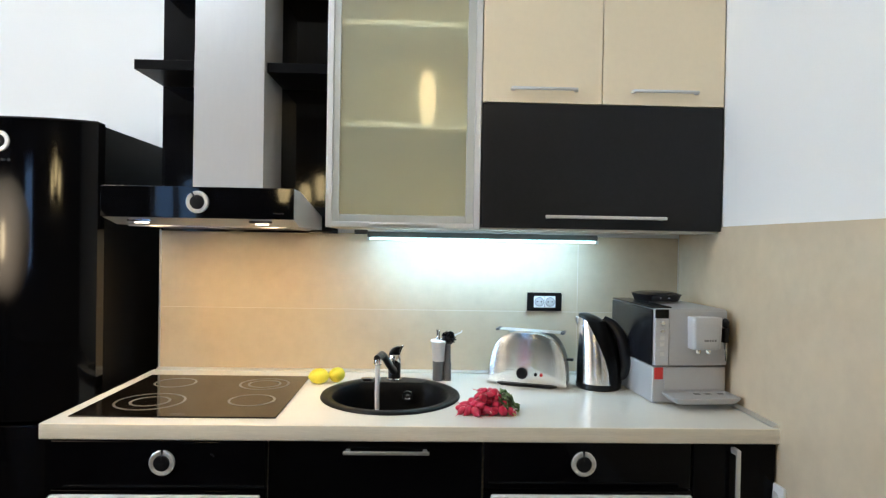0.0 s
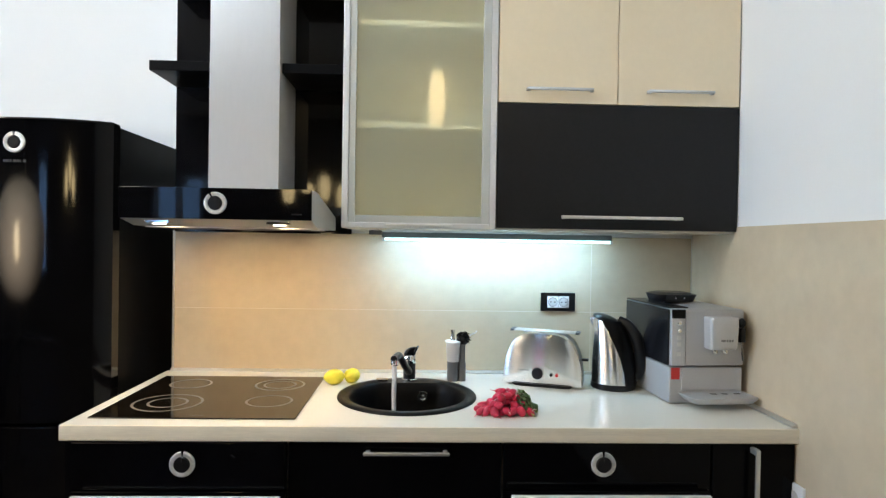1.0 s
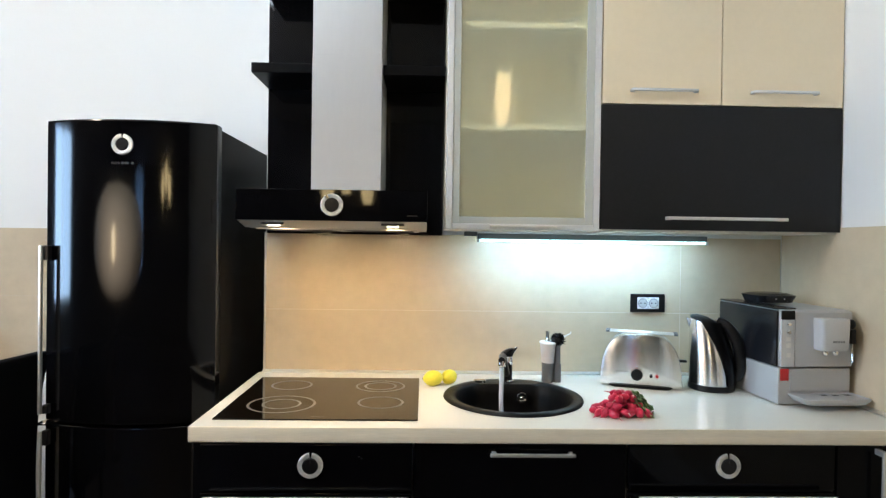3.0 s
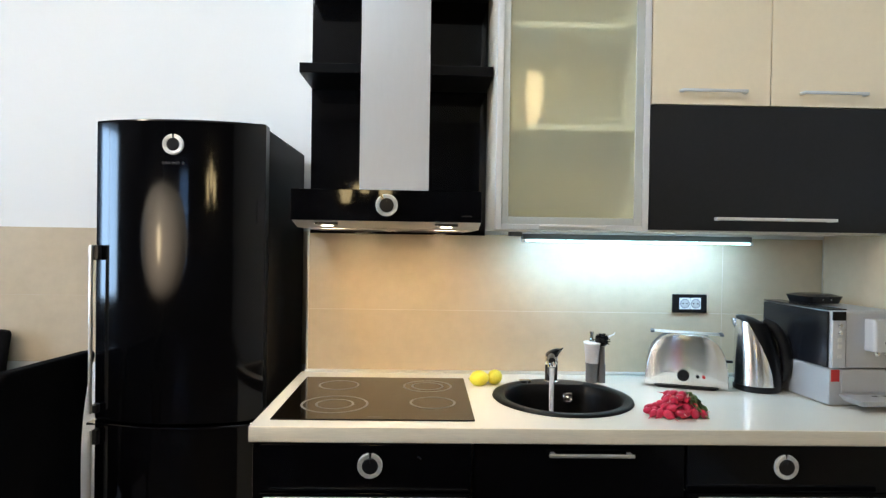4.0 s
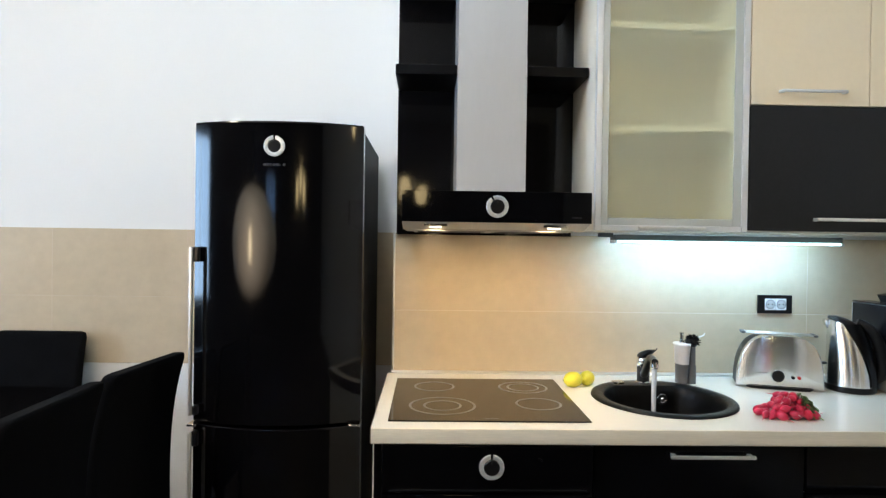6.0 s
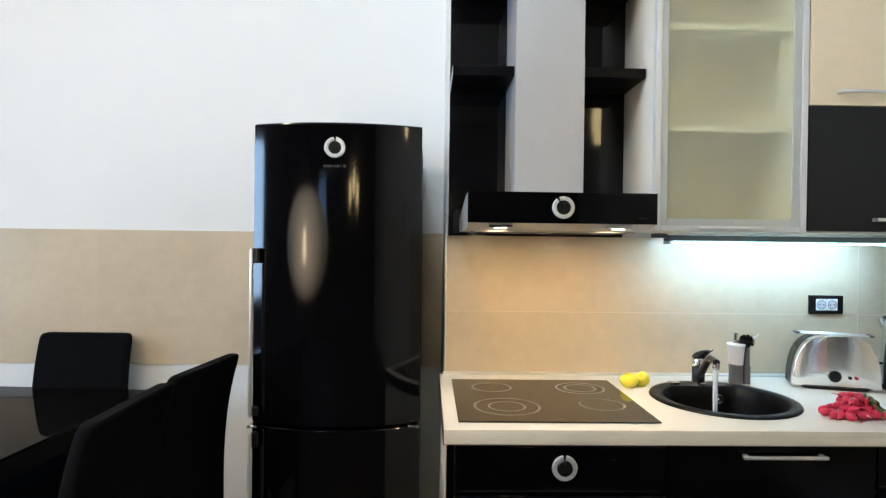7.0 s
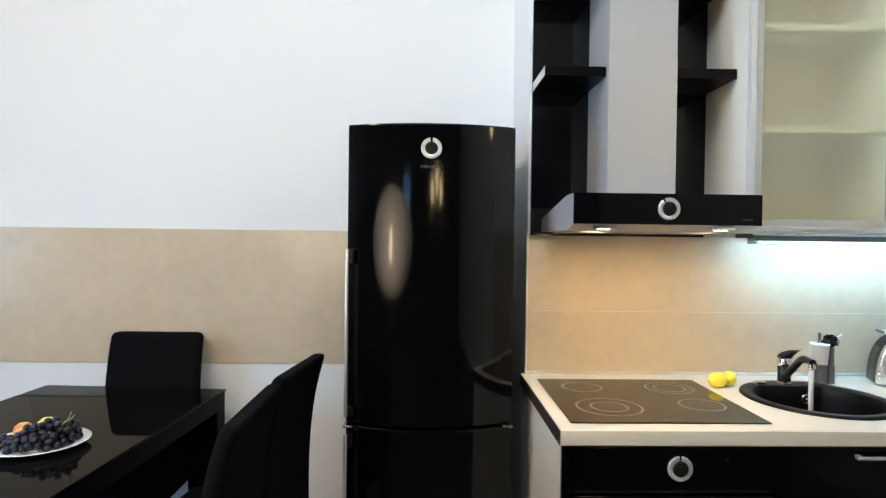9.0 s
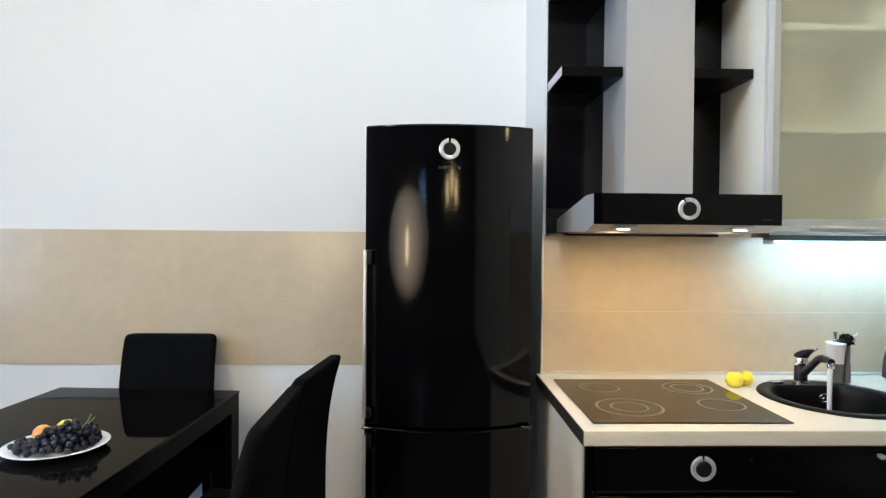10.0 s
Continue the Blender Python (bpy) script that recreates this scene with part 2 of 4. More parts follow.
def single(name, bm, material, label, category, group="", kind="", angle=35):
    """A thing that is one mesh, with places in the world."""
    lo = [min(v.co[i] for v in bm.verts) for i in range(3)]
    hi = [max(v.co[i] for v in bm.verts) for i in range(3)]
    base = Vector(((lo[0] + hi[0]) / 2, (lo[1] + hi[1]) / 2, lo[2]))
    bmesh.ops.translate(bm, vec=-base, verts=bm.verts)
    ob = new(name, mesh_of(name, bm, material, angle))
    ob.matrix_world = Matrix.Translation(base)
    HOME[ob] = Matrix.Translation(base)
    return tagged(ob, label, category, group, kind)


def box(x0, x1, y0, y1, z0, z1, bevel=0.0, seg=2, bm=None):
    own = bmesh.new()
    vs = bmesh.ops.create_cube(own, size=1)["verts"]
    for v in vs:
        v.co = Vector(((x0 + x1) / 2 + v.co.x * (x1 - x0), (y0 + y1) / 2 + v.co.y * (y1 - y0), (z0 + z1) / 2 + v.co.z * (z1 - z0)))
    if bevel:
        bmesh.ops.bevel(own, geom=own.edges[:], offset=bevel, segments=seg, affect="EDGES", profile=0.5)
    for f in own.faces:
        f.normal_update()
        f.smooth = max(abs(c) for c in f.normal) < 0.999
    return own if bm is None else join(bm, own)


def join(bm, other):
    me = bpy.data.meshes.new("tmp")
    other.to_mesh(me)
    other.free()
    bm.from_mesh(me)
    bpy.data.meshes.remove(me)
    return bm


def loft(rings, caps=True, bm=None):
    """A skin over closed rings of equally many points."""
    bm = bm or bmesh.new()
    rows = [[bm.verts.new(p) for p in ring] for ring in rings]
    n = len(rows[0])
    for a, b in zip(rows, rows[1:]):
        for i in range(n):
            bm.faces.new((a[i], a[(i + 1) % n], b[(i + 1) % n], b[i])).smooth = True
    if caps:
        bm.faces.new(rows[0][::-1])
        bm.faces.new(rows[-1])
    return bm


def circle(cx, cy, z, r, n=32, ry=None):
    return [(cx + r * math.cos(2 * math.pi * i / n), cy + (ry or r) * math.sin(2 * math.pi * i / n), z) for i in range(n)]


def lathe(cx, cy, profile, n=32, bm=None):
    return loft([circle(cx, cy, z, max(r, 0.0004), n) for r, z in profile], True, bm)


def disc_y(cx, y0, y1, cz, r, n=32, bevel=0.002, bm=None):
    """A round disc whose axis runs along y, front at y0."""
    rings = [(y1, r), (y0 + bevel, r), (y0, r - bevel)]
    return loft([[(cx + q * math.cos(2 * math.pi * i / n), y, cz + q * math.sin(2 * math.pi * i / n)) for i in range(n)] for y, q in rings], True, bm)


def split_ring(cx, y0, y1, cz, r_out, r_in, gap=9, turn=90, n=48):
    """A flat ring in the xz plane with a narrow gap at the angle turn."""
    bm = bmesh.new()
    rows = []
    for i in range(n + 1):
        a = radians(turn + gap + (360 - 2 * gap) * i / n)
        c, s = math.cos(a), math.sin(a)
        b = 0.15 * (r_out - r_in)
        prof = [(r_in, y1), (r_in, y0 + 0.001), (r_in + b, y0), (r_out - b, y0), (r_out, y0 + 0.0015), (r_out, y1)]
        rows.append([bm.verts.new((cx + r * c, y, cz + r * s)) for r, y in prof])
    for a, b in zip(rows, rows[1:]):
        for i in range(len(a)):
            j = (i + 1) % len(a)
            bm.faces.new((a[i], a[j], b[j], b[i])).smooth = True
    bm.faces.new(rows[0])
    bm.faces.new(rows[-1][::-1])
    return bm


def tube(points, radius, n=10, bm=None):
    """A round rod along points; radius may be a list."""
    pts = [Vector(p) for p in points]
    radii = radius if isinstance(radius, (list, tuple)) else [radius] * len(pts)
    rings = []
    side = None
    for i, p in enumerate(pts):
        d = (pts[min(i + 1, len(pts) - 1)] - pts[max(i - 1, 0)]).normalized()
        if side is None:
            side = d.orthogonal().normalized()
        side = (side - d * side.dot(d)).normalized()
        up = d.cross(side)
        rings.append([p + radii[i] * (math.cos(2 * math.pi * k / n) * side + math.sin(2 * math.pi * k / n) * up) for k in range(n)])
    return loft(rings, True, bm)


def curve_points(ctrl, steps=8):
    """Catmull-Rom points through ctrl."""
    c = [Vector(p) for p in ctrl]
    c = [2 * c[0] - c[1]] + c + [2 * c[-1] - c[-2]]
    out = []
    for i in range(1, len(c) - 2):
        for k in range(steps):
            t = k / steps
            out.append(0.5 * ((2 * c[i]) + (c[i + 1] - c[i - 1]) * t + (2 * c[i - 1] - 5 * c[i] + 4 * c[i + 1] - c[i + 2]) * t * t
                              + (3 * c[i] - c[i - 1] - 3 * c[i + 1] + c[i + 2]) * t ** 3))
    return out + [c[-2]]


def rrect(w, d, r, n=5):
    """A rounded rectangle round the origin, as (x, y)."""
    r = min(r, w / 2 - 1e-4, d / 2 - 1e-4)
    out = []
    for k, (sx, sy) in enumerate(((1, 1), (-1, 1), (-1, -1), (1, -1))):
        for i in range(n + 1):
            a = math.pi / 2 * (k + i / n)
            out.append((sx * (w / 2 - r) + r * math.cos(a), sy * (d / 2 - r) + r * math.sin(a)))
    return out


def bar_handle(parent, x0, x1, y, z, thick=0.010, material=None, stand=0.028):
    """A straight bar on two posts, in front of a door at y."""
    material = material or ALU
    h = part("handle", box(x0, x1, y - stand - 0.008, y - stand, z - thick / 2, z + thick / 2, 0.0025), material, parent, "satin metal bar handle")
    for x in (x0 + 0.006, x1 - 0.018):
        part("post", box(x, x + 0.012, y - stand, y, z - thick / 2, z + thick / 2, 0.001), material, h)
    return h


def bow_handle(parent, x0, x1, y, z):
    """A flat handle with slanting feet."""
    bm = bmesh.new()
    prof = [(x0, y), (x0 + 0.004, y - 0.024), (x1 - 0.004, y - 0.024), (x1, y), (x1 - 0.012, y), (x1 - 0.014, y - 0.017), (x0 + 0.014, y - 0.017), (x0 + 0.012, y)]
    loft([[(px, py, z - 0.0045) for px, py in prof], [(px, py, z + 0.0045) for px, py in prof]], True, bm)
    return part("handle", bm, FRAMEALU, parent, "satin metal bow handle")


# ---- structure ----
T_TOP, T_ROW = 1.442, 0.298


def structure(name, bm, material, label):
    return single(name, bm, material, label, name.split("_")[0], kind="structure", angle=30)


structure("floor", box(X_W - 0.2, X_E + 0.2, Y_S - 0.2, Y_N + 0.2, -0.15, 0), FLOOR, "dark brown oak floor of the room")
structure("ceiling", box(X_W - 0.2, X_E + 0.2, Y_S - 0.2, Y_N + 0.2, Z_C, Z_C + 0.15), CEIL, "plain white painted ceiling")
wall_north = structure("wall_north", box(X_W - 0.2, X_K, Y_N, Y_N + 0.2, 0, Z_C), PAINT, "white painted wall with a band of beige tiles")
wall_kitchen = structure("wall_kitchen", box(X_K, X_E, Y_K, Y_N + 0.2, 0, Z_C), PAINT, "boxed-out white wall behind the kitchen run")
wall_east = structure("wall_east", box(X_E, X_E + 0.2, Y_S - 0.2, Y_N + 0.2, 0, Z_C), PAINT, "white wall with beige tiles on its lower part")
# unseen south and west walls, each with a window opening; dark to dim reflections
W1, W2 = (-3.75, -3.05, 0.95, 2.40), (0.10, 1.20, 0.85, 2.40)
bm = bmesh.new()
for a, b, w in ((X_W, W1[0], None), (W1[0], W1[1], W1), (W1[1], X_E, None)):
    for z0, z1 in (((0, w[2]), (w[3], Z_C)) if w else ((0, Z_C),)):
        box(a, b, Y_S - 0.2, Y_S, z0, z1, bm=bm)
structure("wall_south", bm, DARKWALL, "unseen wall with a window opening, made dark brown for dark reflections")
bm = bmesh.new()
for a, b, w in ((Y_S - 0.2, W2[0], None), (W2[0], W2[1], W2), (W2[1], Y_N, None)):
    for z0, z1 in (((0, w[2]), (w[3], Z_C)) if w else ((0, Z_C),)):
        box(X_W - 0.2, X_W, a, b, z0, z1, bm=bm)
structure("wall_west", bm, DARKWALL, "unseen wall with a wide window opening, made dark brown for dark reflections")


def window(name, w, along):
    """A framed window with two panes; along is the axis it runs on."""
    def put(a0, a1, d0, d1, z0, z1, bev=0.004):
        return box(a0, a1, Y_S + d0, Y_S + d1, z0, z1, bev) if along == "x" else box(X_W + d0, X_W + d1, a0, a1, z0, z1, bev)
    mid, f = (w[0] + w[1]) / 2, 0.06
    win = thing(name, (mid, Y_S - 0.1, w[2]) if along == "x" else (X_W - 0.1, mid, w[2]), "white framed window with blue daylight behind it", "window", kind="structure")
    for nm, q in (("jamb", (w[0], w[0] + f, w[2], w[3])), ("jamb", (w[1] - f, w[1], w[2], w[3])), ("rail", (w[0] + f, w[1] - f, w[2], w[2] + f)),
                  ("rail", (w[0] + f, w[1] - f, w[3] - f, w[3])), ("mullion", (mid - 0.04, mid + 0.04, w[2] + f, w[3] - f))):
        part(nm, put(q[0], q[1], -0.13, -0.07, q[2], q[3]), WHITEPLASTIC, win)
    for a, b in ((w[0] + f, mid - 0.04), (mid + 0.04, w[1] - f)):
        pane = part("pane", put(a, b, -0.104, -0.098, w[2] + f, w[3] - f, 0), PANE, win)
        pane.visible_shadow = False


window("window_1", W1, "x")
window("window_2", W2, "y")
structure("backdrop", box(-7, 3, Y_S - 3.05, Y_S - 3, -1, 5), SKYGLOW, "pale blue sky beyond the south window")
structure("backdrop_west", box(X_W - 3.05, X_W - 3, -4, 5, -1, 5), SKYGLOW, "pale blue sky beyond the west window")

# tiles
def tiles(wall, axis, at, seams, rows, g=0.0012):
    """Tiles 6 mm proud of a wall that faces -axis, with narrow joints."""
    t = 0.006
    for z1, z0 in rows:
        for a, b in zip(seams, seams[1:]):
            if axis == "y":
                bm = box(a + g, b - g, at - t, at - 0.0005, z0 + g, z1 - g, 0.0008, 1)
            else:
                bm = box(at - t, at - 0.0005, a + g, b - g, z0 + g, z1 - g, 0.0008, 1)
            part("tile", bm, TILE, wall)


R = [T_TOP - i * T_ROW for i in range(6)]


def grout_bed(wall, axis, at, a, b, z0, z1, m=None):
    d = (a, b, at - 0.0055, at + 0.01) if axis == "y" else (at - 0.0055, at + 0.01, a, b)
    part("grout", box(*d, z0, z1), m or GROUT, wall, "tile grout")


NS = [-5.0, -4.34, -3.73, -3.13, -2.53, -1.922, -1.32, -0.957]
grout_bed(wall_north, "y", Y_N, -4.998, X_K - 0.002, 0.840, 1.449, GROUTB)
tiles(wall_north, "y", Y_N, NS, [(1.450, 1.142), (1.142, 0.838)], 0.0004)
grout_bed(wall_kitchen, "y", Y_K, X_K + 0.003, X_E - 0.008, R[2], T_TOP - 0.001)
tiles(wall_kitchen, "y", Y_K, [X_K + 0.002, 0.669, X_E - 0.007], [(R[0], R[1]), (R[1], R[2])], 0.0006)
grout_bed(wall_east, "x", X_E, -0.2, Y_K - 0.007, 0.25, T_TOP + 0.037, GROUTB)
tiles(wall_east, "x", X_E, [-0.2, Y_K - 1.2, Y_K - 0.0065], [(R[0] + 0.038, 0.25)], 0.0004)
single("tile_edge_trim", box(X_K - 0.004, X_K + 0.004, Y_K - 0.010, Y_K + 0.001, 0.91, T_TOP, 0.001), ALU, "thin metal corner trim beside the tiles", "trim", kind="structure")

# ---- base units ----
YF = 1.525                                   # face of the fronts
ZT = 0.900                                   # worktop
ZB = ZT - 0.043


def base_unit(name, x0, x1, label, category, top_z=None):
    u = thing(name, ((x0 + x1) / 2, 1.9, 0.0), label, category)
    part("body", box(x0 + 0.001, x1 - 0.001, YF + 0.022, Y_K - 0.01, 0.10, top_z or ZB - 0.002), CARCASS, u, "pale board carcass")
    part("plinth", box(x0 + 0.001, x1 - 0.001, YF + 0.06, YF + 0.08, 0.0, 0.10), LACQUER, u)
    return u


def knob(parent, x, y, z, r=0.0345, turn=90):
    k = part("knob_ring", split_ring(x, y - 0.007, y, z, r, r * 0.64, 7, turn), RING, parent, "printed steel ring")
    part("knob", disc_y(x, y - 0.010, y, z, r * 0.635, 32, 0.002), BLACKPLASTIC, k, "black round knob")
    part("pointer", box(x - 0.0012, x + 0.0012, y - 0.0112, y - 0.0101, z + r * 0.25, z + r * 0.50), FAINT, k)


oven = base_unit("built_in_oven", -0.968, -0.365, "black glass built-in oven under the hob", "oven")
part("side_panel", box(-0.973, -0.9675, YF + 0.022, Y_K - 0.01, 0.0, ZB - 0.002), CARCASS, oven, "white side panel")
part("control_panel", box(-0.945, -0.367, YF - 0.012, YF + 0.02, 0.724, ZB - 0.004, 0.002), OVENGLASS, oven)
part("filler", box(-0.968, -0.947, YF + 0.003, YF + 0.02, 0.12, ZB - 0.004, 0.001), LACQUER, oven)
odoor = part("oven_door", box(-0.945, -0.367, YF - 0.014, YF + 0.02, 0.14, 0.720, 0.003), OVENGLASS, oven, "black glass oven door")
part("door_handle", box(-0.928, -0.372, YF - 0.055, YF - 0.038, 0.694, 0.720, 0.004), HANDLEWHITE, odoor, "wide flat steel handle")
for x in (-0.915, -0.40):
    part("handle_post", box(x, x + 0.015, YF - 0.038, YF - 0.002, 0.694, 0.702), ALU, odoor)
knob(oven, -0.645, YF - 0.012, 0.796)
part("marking", box(-0.516, -0.510, YF - 0.0132, YF - 0.012, 0.818, 0.821), FAINT, oven)
part("marking", box(-0.509, -0.505, YF - 0.0132, YF - 0.012, 0.813, 0.817), FAINT, oven)

sinkcab = base_unit("sink_base_cabinet", -0.363, 0.232, "black gloss sink cabinet with a pull-out front", "cabinet", 0.70)
d = part("door", box(-0.361, 0.230, YF, YF + 0.02, 0.12, ZB - 0.004, 0.002), LACQUER, sinkcab, "black gloss front")
bar_handle(d, -0.154, 0.083, YF, 0.828, 0.010, stand=0.017)

dish = base_unit("dishwasher", 0.234, 0.825, "black glass built-in dishwasher under the worktop", "dishwasher")
part("control_panel", box(0.236, 0.823, YF, YF + 0.02, 0.724, ZB - 0.004, 0.002), OVENGLASS, dish)
dd = part("door", box(0.236, 0.823, YF - 0.002, YF + 0.02, 0.14, 0.720, 0.003), OVENGLASS, dish)
part("door_handle", box(0.252, 0.806, YF - 0.055, YF - 0.038, 0.699, 0.725, 0.004), HANDLEWHITE, dd, "wide flat steel handle")
for x in (0.262, 0.785):
    part("handle_post", box(x, x + 0.015, YF - 0.038, YF - 0.002, 0.694, 0.702), ALU, dd)
knob(dish, 0.517, YF, 0.795)

narrow = base_unit("narrow_base_cabinet", 0.827, X_E - 0.007, "narrow black gloss base cabinet in the corner", "cabinet")
nd = part("door", box(0.829, X_E - 0.010, YF, YF + 0.02, 0.12, ZB - 0.004, 0.002), LACQUER, narrow)
h = part("handle", box(0.936, 0.948, YF - 0.036, YF - 0.028, 0.50, 0.846, 0.002), ALU, nd, "upright metal bar handle")
part("post", box(0.936, 0.948, YF - 0.028, YF, 0.830, 0.846, 0.001), ALU, h)
part("post", box(0.936, 0.948, YF - 0.028, YF, 0.50, 0.516, 0.001), ALU, h)

# ---- worktop with a hole for the sink ----
SX, SY, SRX, SRY = -0.043, 1.866, 0.230, 0.249
top = thing("worktop", (0.05, 1.87, ZB), "cream laminate worktop with a wood-toned front edge", "worktop")
bm = bmesh.new()
XL = -0.976
n = 96
hx0, hx1, hy0, hy1 = XL, X_E - 0.006, 1.517, 2.238
corner = [math.atan2(y - SY, x - SX) % (2 * math.pi) for x in (hx0, hx1) for y in (hy0, hy1)]
turns = sorted([2 * math.pi * i / n for i in range(n)] + corner)
rings = []
for z, rim in ((ZB, 0), (ZB, 1), (ZT, 1), (ZT, 0)):
    ring = []
    for a in turns:
        c, s = math.cos(a), math.sin(a)
        if rim:
            k = min(((hx1 - SX) if c > 0 else (SX - hx0)) / max(abs(c), 1e-6), ((hy1 - SY) if s > 0 else (SY - hy0)) / max(abs(s), 1e-6))
            ring.append((SX + k * c, SY + k * s, z))
        else:
            ring.append((SX + 0.95 * SRX * c, SY + 0.95 * SRY * s, z))
    rings.append(ring)
loft(rings + rings[:1], False, bm)
bmesh.ops.remove_doubles(bm, verts=bm.verts, dist=1e-5)
part("slab", bm, WORKTOP, top)
edge = [(1.517, ZT), (1.5135, ZT - 0.0012), (1.512, ZT - 0.005), (1.512, ZB + 0.003), (1.5145, ZB), (1.517, ZB)]
part("front_edge", loft([[(x, y, z) for y, z in edge] for x in (XL, X_E - 0.006)]), WORKEDGE, top, "pale wood-toned edge")
part("end_edge", box(XL - 0.0025, XL - 0.0002, 1.514, 2.238, ZB + 0.001, ZT - 0.001), DARKEDGE, top, "dark end edge")


prof = [(0, 0), (0.016, 0), (0.015, 0.004), (0.005, 0.009), (0, 0.010)]
single("worktop_trim", loft([[(x, 2.2395 - py, ZT + 0.0005 + pz) for py, pz in prof] for x in (-0.962, X_E - 0.023)]), ALU,
       "slim aluminium trim between worktop and tiles", "trim", kind="structure")
single("worktop_trim", loft([[(X_E - 0.0065 - py, y, ZT + 0.0005 + pz) for py, pz in prof] for y in (1.522, 2.223)]), ALU,
       "slim aluminium trim along the side wall", "trim", kind="structure")

# ---- hob ----
hob = thing("ceramic_hob", (-0.644, 1.838, ZT), "black ceramic glass hob with four ring-marked zones", "hob")
HZ = ZT + 0.0045
part("glass", box(-0.934, -0.354, 1.575, 2.124, ZT + 0.0005, HZ, 0.0015), HOBGLASS, hob)


def flat_ring(cx, cy, z, r, w, n=64):
    bm = bmesh.new()
    a = [bm.verts.new(p) for p in circle(cx, cy, z, r, n)]
    b = [bm.verts.new(p) for p in circle(cx, cy, z, r - w, n)]
    for i in range(n):
        bm.faces.new((a[i], a[(i + 1) % n], b[(i + 1) % n], b[i]))
    return bm


for cx, cy, rr in ((-0.776, 1.740, (0.104, 0.060)), (-0.798, 1.996, (0.071,)), (-0.489, 1.990, (0.086, 0.057)), (-0.473, 1.767, (0.073,))):
    for r in rr:
        part("zone_ring", flat_ring(cx, cy, HZ + 0.0003, r, 0.0080), PRINT, hob, "grey printed cooking-zone ring")
part("touch_mark", box(-0.66, -0.62, 1.600, 1.6015, HZ, HZ + 0.0003), LABELGREY, hob)

# ---- sink and tap ----
sink = thing("round_sink", (SX, SY, ZT), "round black granite sink set into the worktop", "sink")


def bowl(k, z, n=72):
    """D-shaped bowl outline, straight at the back."""
    out = []
    for i in range(n):
        a = 2 * math.pi * i / n
        c, s = math.cos(a), math.sin(a)
        x, y = 0.190 * k * c, (0.200 * k) * s - 0.012
        y = min(y, 0.150 * k)
        out.append((SX + x, SY + y, z))
    return out


rings = [circle(SX, SY, ZT + 0.0005, SRX, 72, SRY), circle(SX, SY, ZT + 0.006, SRX - 0.002, 72, SRY - 0.002), circle(SX, SY, ZT + 0.009, SRX - 0.010, 72, SRY - 0.010),
         bowl(1.03, ZT + 0.008), bowl(1.0, ZT + 0.002), bowl(0.97, ZT - 0.03), bowl(0.93, ZT - 0.14), bowl(0.85, ZT - 0.165), bowl(0.3, ZT - 0.172)]
part("basin", loft(rings, False), GRANITE, sink, angle=50)
part("floor_plate", loft([bowl(0.31, ZT - 0.1725), bowl(0.01, ZT - 0.174)], True), GRANITE, sink)
part("drain", lathe(SX, SY - 0.02, [(0.043, ZT - 0.1735), (0.045, ZT - 0.170), (0.036, ZT - 0.169), (0.030, ZT - 0.171)]), CHROME, sink, "round steel drain")
# overflow in the straight rear side
oy = SY + 0.137
ofl = part("overflow", split_ring(0.010, oy - 0.004, oy + 0.003, ZT - 0.036, 0.019, 0.010, 1, 90), CHROME, sink, "chrome overflow ring")
part("screw", disc_y(0.010, oy - 0.005, oy + 0.004, ZT - 0.036, 0.0055, 16), CHROME, ofl)
bx, by = -0.137, 2.046
part("button_plate", loft([[(bx + px, by + py, z) for px, py in rrect(0.044 - q, 0.030 - q, 0.008)] for z, q in ((ZT + 0.008, 0), (ZT + 0.016, 0), (ZT + 0.018, 0.006))]), CHROME, sink, "chrome drain control")

tap = thing("mixer_tap", (-0.040, 2.060, ZT + 0.008), "black and chrome mixer tap with running water", "tap")
tx, ty, tz = -0.040, 2.060, ZT + 0.008
part("base_ring", lathe(tx, ty, [(0.027, tz), (0.027, tz + 0.006), (0.024, tz + 0.009)], 28), CHROME, tap, "chrome base ring")
part("body", lathe(tx, ty, [(0.0225, tz + 0.009), (0.0225, tz + 0.062), (0.021, tz + 0.065)], 28), BLACKPLASTIC, tap)
part("collar", lathe(tx, ty, [(0.0235, tz + 0.065), (0.0245, tz + 0.069), (0.0235, tz + 0.090), (0.022, tz + 0.094)], 28), CHROME, tap, "chrome collar")
LX, LY = 0.36, -0.93                         # the lever points forward and a little aside
lever = loft([[(tx + LX * sh + px, ty + LY * sh + py, z + tip * py) for px, py in rrect(w, dd_, 0.012)] for z, w, dd_, sh, tip in
              ((tz + 0.094, 0.041, 0.042, 0.0, 0.0), (tz + 0.101, 0.040, 0.041, 0.001, 0.10), (tz + 0.109, 0.035, 0.033, 0.009, 0.3), (tz + 0.117, 0.029, 0.024, 0.022, 0.4), (tz + 0.124, 0.022, 0.016, 0.036, 0.4), (tz + 0.127, 0.012, 0.008, 0.044, 0.4))])
part("lever", lever, BLACKPLASTIC, tap, angle=60)
tipl = [[(tx + 0.014 + LX * sh + px, ty + LY * sh + py, z) for px, py in rrect(w, dd_, 0.004)] for z, w, dd_, sh in
        ((tz + 0.0945, 0.012, 0.024, 0.004), (tz + 0.108, 0.012, 0.022, 0.014), (tz + 0.121, 0.011, 0.018, 0.030), (tz + 0.131, 0.010, 0.012, 0.044), (tz + 0.134, 0.006, 0.006, 0.048))]
part("lever_tip", loft(tipl), CHROME, tap, "chrome flank of the lever", angle=60)
